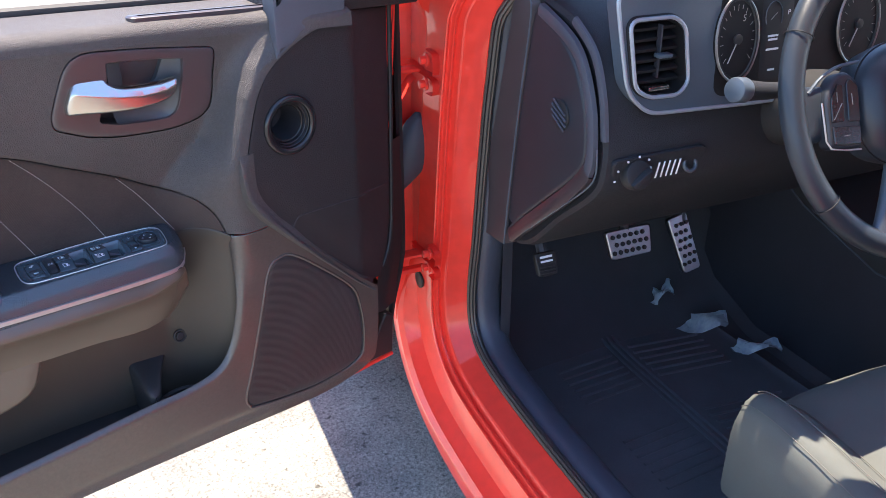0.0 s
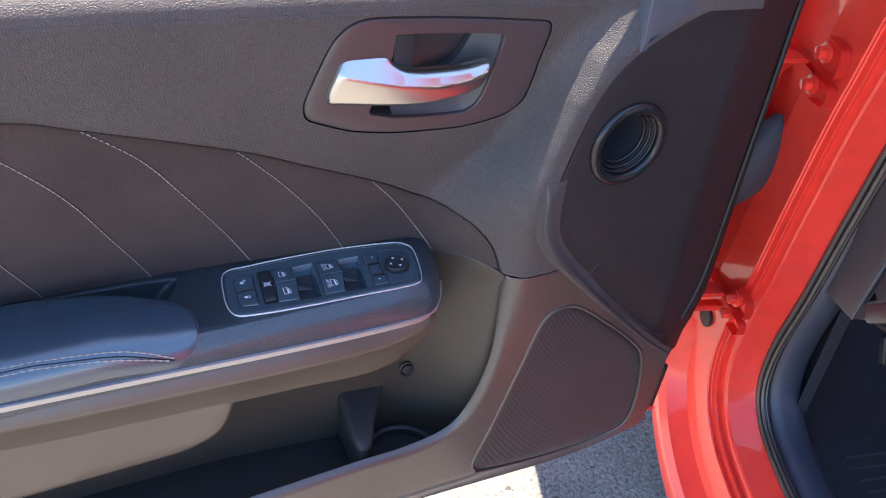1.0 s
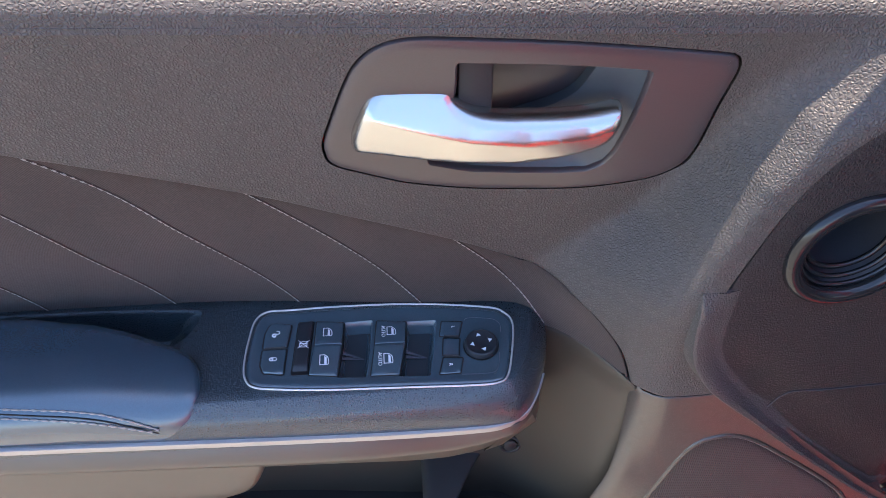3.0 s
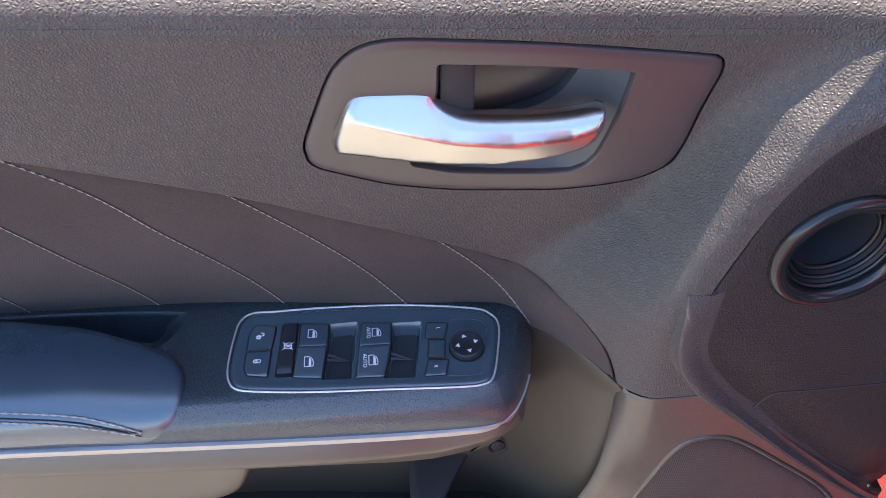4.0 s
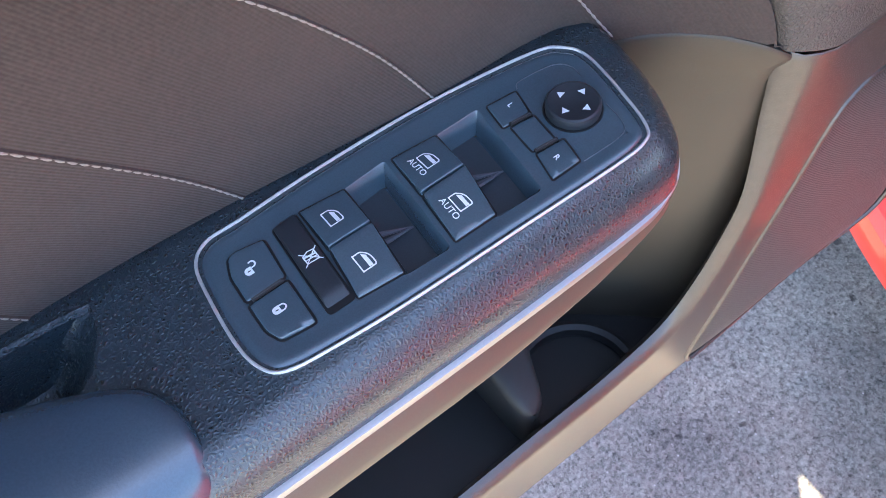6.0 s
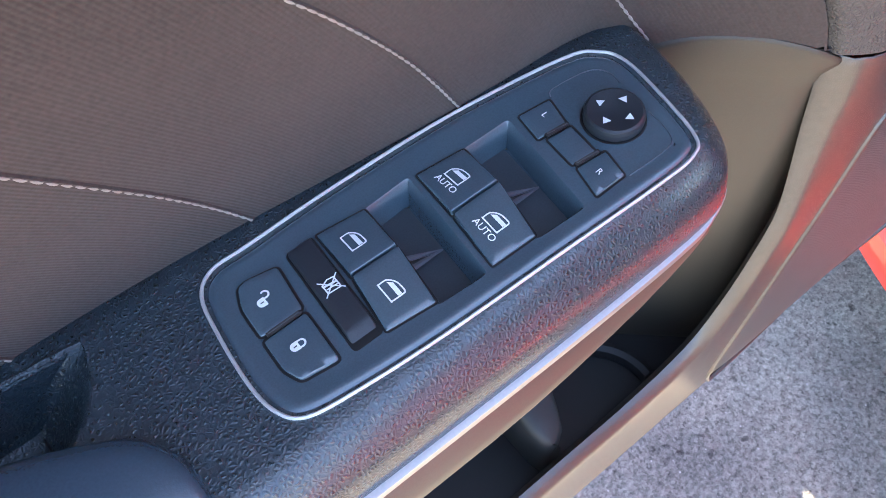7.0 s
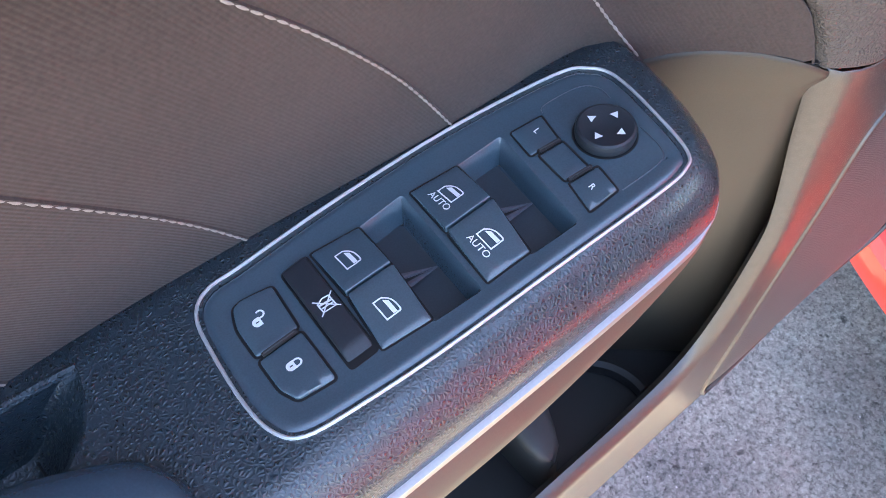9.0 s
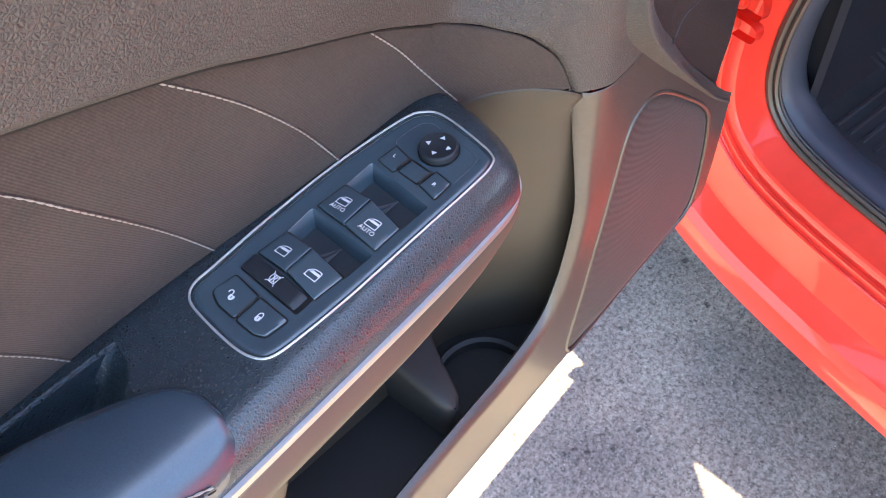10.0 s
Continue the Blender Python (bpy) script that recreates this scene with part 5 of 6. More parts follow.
def build_hinges():
    # brackets of the upper and the lower hinge, the check strap's boot and a drain plug
    for z, top, low in ((0.958, 0.040, 0.030), (0.615, 0.034, 0.026)):
        # bent sheet brackets, seen edge-on
        h = None
        for path in ([(0.136, z + top + 0.002), (0.112, z + top), (0.105, z + top - 0.007), (0.104, z + 0.012), (0.110, z + 0.004), (0.135, z + 0.003), (0.215, z + 0.006)],
                     [(0.136, z - low), (0.113, z - low + 0.001), (0.106, z - low + 0.006), (0.105, z - 0.010), (0.111, z - 0.004), (0.135, z - 0.003), (0.215, z - 0.002)]):
            rows = [[(0.024, q.x, q.y), (0.018, q.x, q.y), (0.012, q.x, q.y)] for q in spline(path, 4)]
            bm = loft(rows)
            bmesh.ops.solidify(bm, geom=bm.faces[:], thickness=0.0030)
            if h is None:
                h = part("door_hinge", bm, PAINT, car, "red painted door hinge")
            else:
                part("hinge_arm", bm, PAINT, h)
        part("hinge_arm", block((-0.075, 0.162, z - 0.003), (0.018, 0.190, z + 0.004), 0.003), PAINT, h)
        for dy, dz in ((0.135, top - 0.016), (0.140, -low + 0.014)):
            b = disc((0.008, dy, z + dz), (-1, 0, 0), 0.0075, 0.010, seg=6, bevel=0.001)
            disc((0.014, dy, z + dz), (-1, 0, 0), 0.0115, 0.004, b, 20, 0.0006)
            part("hinge_bolt", b, PAINT, h, "painted hexagon bolt")
        part("hinge_pin", disc((-0.045, 0.178, z), (0, 0, 1), 0.008, 0.05, seg=16), PAINT, h, "hinge pin")
        part("hinge_nut", disc((-0.060, 0.150, z + 0.028), (-0.4, -1, 0), 0.006, 0.008, seg=6), BOLT, h, "bare metal nut")
    rows = []
    for (x, y, z), (a, b) in zip(((0.028, 0.185, 0.872), (0.016, 0.185, 0.868), (0.0, 0.185, 0.855), (-0.02, 0.19, 0.83), (-0.05, 0.195, 0.80), (-0.085, 0.20, 0.775)), ((0.016, 0.05), (0.020, 0.058), (0.021, 0.058), (0.019, 0.052), (0.014, 0.036), (0.010, 0.022))):
        rows.append([(x, y + a * math.cos(t) * 1.1, z - 0.045 + b * math.sin(t)) for t in np.linspace(0, 2 * math.pi, 20, endpoint=False)])
    boot = part("cable_boot", loft(rows, closed_rows=True, caps=True), BOOT, car, "blue-grey rubber cable boot")
    for i in range(5):
        part("boot_rib", ring((-0.050 - i * 0.006, 0.202, 0.745 - i * 0.009), (-0.8, 0.1, -0.6), 0.020 - i * 0.0015, 0.0022, seg=20, mseg=6), BOOT, boot)
    plug = disc((0.022, 0.200, 0.545), (-1, 0, 0), 0.017, 0.006, seg=24, bevel=0.002)
    part("drain_plug", plug, RUBBER, car, "black rubber plug")
    part("check_strap", block((-0.07, 0.175, 0.575), (0.03, 0.19, 0.585), 0.002), PAINT, car)


def build_wheels():
    for x, y in ((0.10, 0.98), (1.72, 0.98), (0.10, -2.05), (1.72, -2.05)):
        w = part("wheel", ring((x, y, 0.34), (1, 0, 0), 0.245, 0.095, seg=36, mseg=12, squash=1.1), RUBBER, car, "black tyre on the asphalt")
        part("rim", disc((x, y, 0.34), (1, 0, 0), 0.20, 0.16, seg=32, bevel=0.01), STEEL, w)


build_body()
build_hinges()
build_wheels()

# ---- cabin ----
dash = thing("dashboard", (0.5, 0.1, 0.62), "dark vinyl dashboard with air vent, dials and lamp knob", "dashboard", frame_of=CAR)
DASH_SECTION = [(0.10, 0.66), (-0.01, 0.69), (-0.10, 0.770), (-0.192, 0.850), (-0.212, 0.90), (-0.208, 0.955), (-0.182, 1.03), (-0.130, 1.078), (-0.05, 1.10), (0.08, 1.115), (0.30, 1.10), (0.45, 1.02), (0.45, 0.70), (0.25, 0.62)]


def build_dash():
    sec = spline(DASH_SECTION, 4, True)
    rows = []
    for x, ins in ((0.135, 0.020), (0.130, 0.010), (0.134, 0.003), (0.145, 0.0), (0.40, 0.0), (0.95, 0.0), (1.60, 0.0), (1.75, 0.0)):
        sh = offset(ccw(sec), ins)
        # the knee area falls back below the dials
        rows.append([(x, q.x, q.y) for q in sh])
    body = part("dash_body", loft(rows, closed_rows=True, caps=True), DASH, dash, "dark dashboard moulding")
    cap = rounded([(0.0470, 0.6880), (0.0396, 0.7607), (0.0308, 0.8344), (0.0138, 0.9341), (-0.0100, 1.0519), (-0.0176, 1.0800), (-0.0426, 1.0735), (-0.0829, 1.0610), (-0.1147, 1.0443), (-0.1396, 1.0190), (-0.1590, 0.9838), (-0.1705, 0.9472), (-0.1718, 0.9063), (-0.1637, 0.8850), (-0.1298, 0.8519), (-0.0692, 0.8000), (-0.0011, 0.7417)], 0.012, 3)
    side = lambda u, v, w: Vector((-w, u, v))
    part("end_cover", slab(cap, [(0.0, -0.006), (0.0, 0.004), (0.002, 0.006), (0.006, 0.0065)], lambda u, v: -0.128, side, 0.02), DARK, dash, "dark end cover of the dashboard")

    def band(path, wide, x0, proud, name, mat, label):
        """A soft-edged band along the end of the dashboard."""
        rows = []
        for i, q in enumerate(path):
            t = (path[min(i + 1, len(path) - 1)] - path[max(i - 1, 0)]).normalized()
            n = Vector((t.y, -t.x)) * wide / 2
            rows.append([(x0, *(q + n)), (x0 - proud * 0.8, *(q + n * 0.9)), (x0 - proud, *(q + n * 0.5)), (x0 - proud, *(q - n * 0.5)), (x0 - proud * 0.8, *(q - n * 0.85)), (x0, *(q - n))])
        part(name, loft(rows), mat, dash, label)

    band(spline([(-0.030, 1.0830), (-0.094, 1.0640), (-0.1335, 1.0440), (-0.1590, 1.0110), (-0.1755, 0.9720), (-0.1825, 0.9350), (-0.1830, 0.9050), (-0.1765, 0.8840)], 6), 0.020, 0.128, 0.0085, "cover_edge", EDGEGREY, "blue-grey satin edge band")
    band(spline([(-0.1790, 0.8880), (-0.1610, 0.8660), (-0.1290, 0.8340), (-0.0850, 0.7960), (-0.006, 0.7280), (0.034, 0.6920)], 6), 0.026, 0.128, 0.0085, "cover_foot", BEZEL, "dark lower edge band")
    band(spline([(-0.112, 1.0830), (-0.1650, 1.0500), (-0.1930, 0.9960), (-0.2050, 0.9400)], 6), 0.014, 0.132, 0.006, "dash_edge", EDGEGREY, "blue-grey edge of the dashboard top")
    part("foot_line", tube([(0.122, q.x, q.y) for q in spline([(-0.2010, 0.9280), (-0.2012, 0.8913), (-0.1810, 0.8622), (-0.1111, 0.8023), (-0.0129, 0.7201), (0.0337, 0.6830)], 6)], 0.0014, seg=6), GREYTRIM, dash, "pale edge line")
    rail = spline([(0.0000, 1.100, 0.018), (-0.0100, 1.0700, 0.020), (0.0138, 0.9341, 0.031), (0.0396, 0.7607, 0.052), (0.0495, 0.6700, 0.062)], 6)
    part("pillar_trim", loft([[(0.106, q.x + q.z + 0.012, q.y), (0.110, q.x + q.z, q.y), (0.1165, q.x + 0.006, q.y), (0.119, q.x, q.y), (0.135, q.x - 0.004, q.y)] for q in rail]), BEZEL, dash, "dark pillar trim")
    part("trim_edge", tube([(0.119, q.x - 0.001, q.y) for q in rail], 0.0016, seg=6), GREYTRIM, dash)
    # small slotted demister outlet on the end cover
    out = part("demister_outlet", disc((0.120, -0.106, 0.949), (-1, 0, 0), 0.022, 0.004, seg=28), LINER, dash, "round slotted demister outlet")
    for i in range(4):
        dz = -0.012 + 0.008 * i
        hw = math.sqrt(0.020 ** 2 - dz ** 2)
        part("slat", tube([(0.1165, -0.106 - hw, 0.949 + dz - 0.008), (0.1165, -0.106 + hw, 0.949 + dz + 0.008)], 0.0016, seg=6), EDGEGREY, out)
    # face plane of the dash towards the driver
    Y0 = -0.212
    face = lambda u, v, w: Vector((u, Y0 + 0.13 * (v - 1.0) - w, v))
    z0 = lambda u, v: 0.0
    fascia = rounded([(0.132, 1.135), (0.140, 1.075), (0.150, 1.008), (0.183, 0.976), (0.36, 0.968), (0.66, 0.962), (0.66, 1.135), (0.30, 1.150)], [0.02, 0.02, 0.02, 0.02, 0.02, 0.02, 0.03, 0.03], 6)
    vent = rounded([(0.1530, 1.096), (0.1625, 1.015), (0.182, 1.0035), (0.226, 1.0015), (0.2395, 1.014), (0.2325, 1.083), (0.217, 1.0955)], 0.010, 5)
    fas = part("instrument_fascia", slab(fascia, [(0, -0.02), (0, 0.004), (0.003, 0.007), (0.007, 0.006)], z0, face, 0.012, holes=[(offset(ccw(vent), -0.004), [(0, -0.015)], False)]), GREYTRIM, dash, "grey satin instrument surround")
    lp = ccw(fascia)
    part("fascia_edge", tube([face(q.x, q.y, 0.006) for q in resample(lp, 0.01)], 0.0030, seg=8, closed=True), PALETRIM, fas, "thin silver edge")
    vp = part("air_vent", slab(offset(ccw(vent), -0.008), [(0, -0.004), (0, 0.008), (0.003, 0.012), (0.006, 0.011)], z0, face, 0.02, holes=[(vent, [(0, -0.006), (0.002, -0.030)], True)]), GAP, dash, "square air vent with black louvres")
    part("vent_frame", tube([face(q.x, q.y, 0.0115) for q in resample(offset(ccw(vent), -0.004), 0.006)], 0.0028, seg=8, closed=True), PALETRIM, vp, "silver vent frame")
    for i in range(6):
        z = 1.018 + i * 0.0135
        x0, x1 = 0.163 - i * 0.0016, 0.236 - i * 0.0012
        part("louvre", block((x0, -0.006, z - 0.0025), (x1, 0.012, z + 0.0025), 0.001, m=Matrix.Translation((0, Y0 + 0.006 + 0.13 * (z - 1.0), 0)) @ Matrix.Translation((0, 0, z)) @ pose(0, 0, 0, 18, 0, 0) @ Matrix.Translation((0, 0, -z))), GAP, vp)
    part("vent_tab", block((0.192, Y0 - 0.010, 1.049), (0.214, Y0 + 0.004, 1.054), 0.0015), GREYTRIM, vp)
    part("vent_vane", block((0.200, Y0 + 0.002, 1.020), (0.203, Y0 + 0.012, 1.090), 0.001), DARK, vp)
    part("vent_wheel", block((0.180, Y0 - 0.010, 1.0065), (0.214, Y0 + 0.004, 1.0125), 0.002), CHROME, vp, "bright ribbed vent wheel")
    part("cluster_face", slab(rounded([(0.290, 0.985), (0.652, 0.975), (0.652, 1.130), (0.300, 1.140)], 0.02), [(0, 0), (0, 0.0072)], z0, face, 0.03), GAP, fas, "black instrument face")
    # dials
    for cx, cz, rx, rz in ((0.323, 1.060, 0.036, 0.056), (0.545, 1.060, 0.040, 0.056)):
        oval = [Vector((cx + rx * math.cos(a), cz + rz * math.sin(a))) for a in np.linspace(0, 2 * math.pi, 48, endpoint=False)]
        d = part("dial", slab(oval, [(0, 0), (0, 0.010), (0.001, 0.011)], z0, face, 0.02), GAP, dash, "round black instrument dial")
        part("dial_rim", tube([face(q.x, q.y, 0.012) for q in oval], 0.0019, seg=8, closed=True), STEEL, d, "thin silver dial rim")
        part("dial_hood", tube([face(cx + (q.x - cx) * 0.92, cz + (q.y - cz) * 0.94, 0.0115) for q in oval], 0.0022, seg=6, closed=True), LINER, d)
        bm = bmesh.new()
        for k in range(17):
            a = radians(220 - k * 16)
            f = 0.72 if k % 2 else 0.66
            tube([face(cx + 0.80 * rx * math.cos(a), cz + 0.82 * rz * math.sin(a), 0.0118), face(cx + f * rx * math.cos(a), cz + f * rz * math.sin(a), 0.0118)], 0.0004, bm, 4)
        part("dial_marks", bm, STITCH, d, "white dial marks")
        part("needle", tube([face(cx, cz, 0.0135), face(cx - 0.016, cz - 0.030, 0.0135)], 0.0009, seg=6), STITCH, d)
        part("needle_hub", disc(face(cx, cz, 0.0125), (0, -1, 0.13), 0.007, 0.005, seg=20), LINER, d)
    letters("5", 0.013, Matrix.Translation(face(0.333, 1.087, 0.0125)) @ pose(0, 0, 0, 90, 0, 0), STITCH, dash, "dial_digit")
    letters("P", 0.010, Matrix.Translation(face(0.414, 1.087, 0.0092)) @ pose(0, 0, 0, 90, 0, 0), MARK, dash, "gear_letter")
    dis = part("centre_display", slab(rounded([(0.368, 0.990), (0.424, 0.990), (0.424, 1.112), (0.368, 1.112)], 0.006), [(0, 0), (0, 0.007), (0.002, 0.008)], z0, face, 0.02), LINER, dash, "black display between the dials")
    for k, (w, z) in enumerate(((0.009, 1.058), (0.008, 1.053), (0.011, 1.040), (0.006, 1.012))):
        part("display_bar", block((0.388 - w, -0.0004, z - 0.0014), (0.388 + w, 0.0004, z + 0.0014), 0, None, Matrix.Translation((0, Y0 + 0.13 * (z - 1.0) - 0.0090, 0))), MARK, dis, "pale bar")
    gauge = part("small_gauge", tube([face(0.388 + 0.015 * math.cos(a), 1.084 + 0.020 * math.sin(a), 0.0088) for a in np.linspace(-0.5, math.pi + 0.5, 20)], 0.0007, seg=5), GREYTRIM, dis, "small round gauge")
    part("gauge_marks", tube([face(0.383, 1.080, 0.0088), (face(0.393, 1.088, 0.0088))], 0.0005, seg=5), STITCH, gauge)
    # lamp knob, louvre marks and dimmer below
    low = lambda u, v, w: Vector((u - 0.014, -0.216 + 0.40 * max(0, 0.90 - v) - w, v + 0.011))
    plate = part("lamp_panel", slab(rounded([(0.150, 0.905), (0.310, 0.905), (0.310, 0.845), (0.165, 0.845)], 0.014), [(0, -0.006), (0, 0.002), (0.002, 0.004)], z0, low, 0.02), DASH, dash, "dark lamp switch panel")
    kn = part("lamp_knob", disc(low(0.190, 0.878, 0.012), (0, -1, 0.4), 0.021, 0.020, bevel=0.003), LINER, plate, "round headlamp knob")
    part("knob_grip", block((-0.004, -0.012, -0.018), (0.004, 0.0, 0.018), 0.002, m=Matrix.Translation(low(0.190, 0.878, 0.02)) @ pose(0, 0, 0, 0, 55, 0)), DASH, kn)
    for k in range(7):
        a = radians(200 - 38 * k)
        part("knob_mark", disc(low(0.190 + 0.0285 * math.cos(a), 0.878 + 0.027 * math.sin(a), 0.0052), (0, -1, 0.4), 0.0018, 0.001, seg=8, bevel=0), MARK, plate)
    for k in range(5):
        u = 0.230 + k * 0.009
        part("lamp_slot", tube([low(u, 0.889, 0.006), low(u + 0.004, 0.862, 0.006)], 0.0014, seg=6), MARK, plate)
    part("dimmer_wheel", ring(low(0.288, 0.876, 0.006), (0, -1, 0.4), 0.010, 0.003), GREYTRIM, plate, "round dimmer control")
    # steering column shroud
    rows = []
    for t, r in ((0.0, 0.062), (0.5, 0.056), (1.0, 0.045)):
        c = Vector((0.46, -0.16 - 0.16 * t, 0.93 + 0.045 * t))
        rows.append([(c.x + r * math.cos(a) * 1.15, c.y, c.z + r * math.sin(a)) for a in np.linspace(0, 2 * math.pi, 24, endpoint=False)])
    part("column_shroud", loft(rows, closed_rows=True, caps=True), LINER, dash, "dark steering column shroud")
    st = part("indicator_stalk", tube(spline([(0.39, -0.26, 0.995), (0.33, -0.275, 1.004), (0.285, -0.285, 1.013)], 6), lambda t: 0.010 + 0.004 * t, seg=12), DASH, dash, "dark indicator stalk")
    part("stalk_end", disc((0.272, -0.288, 1.016), (-1, -0.2, 0.2), 0.0165, 0.024, bevel=0.004), GREYTRIM, st, "grey stalk end")


build_dash()

wheel = thing("steering_wheel", (0.43, -0.33, 0.95), "black leather steering wheel with grey spoke trim", "steering wheel", frame_of=CAR)


def build_wheel():
    m = Matrix.Translation((0.460, -0.385, 1.008)) @ pose(0, 0, 0, 90 - 24, 0, 0)      # local z to the driver
    R = 0.190
    path = [m @ Vector((R * math.cos(a), R * math.sin(a), 0)) for a in np.linspace(0, 2 * math.pi, 72, endpoint=False)]
    rim = part("rim", tube(path, 0.0165, seg=14, closed=True, up=m.to_3x3() @ Vector((0, 0, 1)), squash=0.85), RIMLEATHER, wheel, "black leather rim")
    for a0 in (150, 215):
        seam = [m @ Vector(((R + 0.0170 * math.cos(t)) * math.cos(radians(a0)), (R + 0.0170 * math.cos(t)) * math.sin(radians(a0)), 0.0170 * math.sin(t))) for t in np.linspace(0, 2 * math.pi, 20, endpoint=False)]
        part("rim_seam", tube(seam, 0.0009, seg=5, closed=True), LINER, rim)
    rows = []
    for r, h in ((0.086, -0.030), (0.092, -0.006), (0.091, 0.012), (0.084, 0.026), (0.066, 0.037), (0.040, 0.043), (0.002, 0.045)):
        rows.append([m @ Vector((r * 1.08 * math.copysign(abs(math.cos(a)) ** 0.8, math.cos(a)), r * 0.86 * math.copysign(abs(math.sin(a)) ** 0.8, math.sin(a)) - 0.004, h)) for a in np.linspace(0, 2 * math.pi, 40, endpoint=False)])
    hub = part("hub", loft(rows, closed_rows=True), RIMLEATHER, wheel, "black padded hub")
    part("hub_seam", tube([m @ Vector((0.092 * 1.075 * math.copysign(abs(math.cos(a)) ** 0.8, math.cos(a)), 0.092 * 0.857 * math.copysign(abs(math.sin(a)) ** 0.8, math.sin(a)) - 0.004, 0.006)) for a in np.linspace(0, 2 * math.pi, 48, endpoint=False)], 0.0012, seg=5, closed=True), GAP, hub)
    for a in (180, 0, 245, 295):
        d = Vector((math.cos(radians(a)), math.sin(radians(a)), 0))
        n = Vector((-d.y, d.x, 0))
        w = 0.034 if a in (0, 180) else 0.012
        rows = []
        for t, ww, th in ((0.070, w * 1.25, 0.012), (0.10, w * 1.05, 0.0105), (0.135, w * 0.92, 0.0095), (0.165, w, 0.0085), (0.186, w * 1.35, 0.007)):
            rows.append([m @ (d * t + n * ww * math.copysign(abs(math.cos(b)) ** 0.7, math.cos(b)) + Vector((0, 0, 0.002 + th * math.sin(b)))) for b in np.linspace(0, 2 * math.pi, 16, endpoint=False)])
        part("spoke", loft(rows, closed_rows=True, caps=True), GREYTRIM if a > 200 else RIMLEATHER, wheel, "grey lower spoke" if a > 200 else "black side spoke")
    at = lambda u, v, w: m @ Vector((u - 0.012, v - 0.004, w))
    lp = rounded([(-0.146, -0.040), (-0.094, -0.046), (-0.086, 0.034), (-0.104, 0.050), (-0.124, 0.046), (-0.144, 0.022)], [0.010, 0.008, 0.012, 0.012, 0.016, 0.016])
    pad = part("button_pad", slab(lp, [(0, -0.010), (0, 0.003), (0.002, 0.006), (0.005, 0.007)], lambda u, v: 0.012, at, 0.01), KEYDARK, wheel, "black spoke button pad")
    for q in ([(-0.139, -0.036), (-0.097, -0.040), (-0.095, -0.018), (-0.139, -0.014)], [(-0.139, -0.009), (-0.119, -0.010), (-0.116, 0.034), (-0.124, 0.036), (-0.137, 0.018)], [(-0.113, -0.011), (-0.094, -0.013), (-0.092, 0.030), (-0.104, 0.040), (-0.110, 0.036)]):
        part("button", slab(rounded(q, 0.003), [(0, 0.0), (0, 0.002), (0.001, 0.003)], lambda u, v: 0.018, at, 0.01), GLOSS, pad)
    for a, b in (((-0.136, -0.006), (-0.121, 0.012)), ((-0.128, 0.014), (-0.127, 0.026)), ((-0.104, 0.008), (-0.104, 0.022)), ((-0.124, -0.027), (-0.114, -0.027))):
        part("button_print", tube([at(*a, 0.0213), at(*b, 0.0213)], 0.0005, seg=5), STITCH, pad)
    part("pad_edge", tube([at(*q) for q in ((-0.147, 0.016, 0.016), (-0.1475, -0.030, 0.016), (-0.142, -0.040, 0.017), (-0.120, -0.0445, 0.018), (-0.096, -0.0465, 0.018))], 0.0012, seg=6), SILVER, pad)
    part("spoke_edge", tube([at(*q) for q in spline([(-0.158, 0.030, 0.008), (-0.138, 0.046, 0.011), (-0.112, 0.056, 0.014), (-0.085, 0.058, 0.020)], 5)], 0.0022, seg=8), GREYTRIM, wheel, "grey spoke edge")


build_wheel()


def pedal(name, c, w, h, tilt, label, arm_to, text=False, studs=(5, 3), roll=0):
    th = thing(name, (c[0], c[1], c[2] - h / 2), label, "pedal", frame_of=CAR)
    m = Matrix.Translation(c) @ pose(0, 0, 0, tilt, 0, 0) @ pose(0, 0, 0, 0, roll, 0)      # local z along the pad, y away from the driver
    lp = rounded([(-w / 2 * 0.86, -h / 2), (w / 2 * 0.92, -h / 2), (w / 2, h / 2), (-w / 2, h / 2)], 0.008, 4)
    pad = part("pad", slab(lp, [(0.001, -0.010), (0, -0.006), (0, 0.0), (0.002, 0.002)], lambda u, v: 0.0, lambda u, v, q: m @ Vector((u, -q, v)), 0.012), STEEL if not text else RUBBER, th, "steel pedal pad with black rubber studs" if not text else "black rubber pedal pad")
    if not text:
        for j in range(studs[1]):
            for i in range(studs[0]):
                u = (i - (studs[0] - 1) / 2 + (0.5 if j % 2 else 0) - 0.25) * w * 0.80 / studs[0]
                v = (j - (studs[1] - 1) / 2) * h * 0.82 / studs[1]
                part("stud", disc(m @ Vector((u, -0.003, v)), m.to_3x3() @ Vector((0, -1, 0)), min(w / studs[0], h / studs[1]) * 0.27, 0.004, seg=12, bevel=0.0008), RUBBER, pad)
    else:
        bm = bmesh.new()
        for k in (-1, 1):
            block((-w * 0.28, -0.0035, k * 0.0042 - 0.002), (w * 0.28, -0.0018, k * 0.0042 + 0.002), 0, bm, m @ Matrix.Translation((0, 0, h * 0.2)))
        part("print_bars", bm, MARK, pad, "two pale print lines")
        for k in range(4):
            part("rib", block((-w * 0.36, -0.004, -h * 0.40 + k * 0.006), (w * 0.36, 0, -h * 0.40 + k * 0.006 + 0.003), 0.001, m=m), RUBBER, pad)
    part("arm", tube(spline([m @ Vector((0, 0.012, 0)), ((c[0] + arm_to[0]) / 2, c[1] + 0.05, (c[2] + arm_to[2]) / 2), arm_to], 6), 0.010, seg=8), DARK, th)
    return th


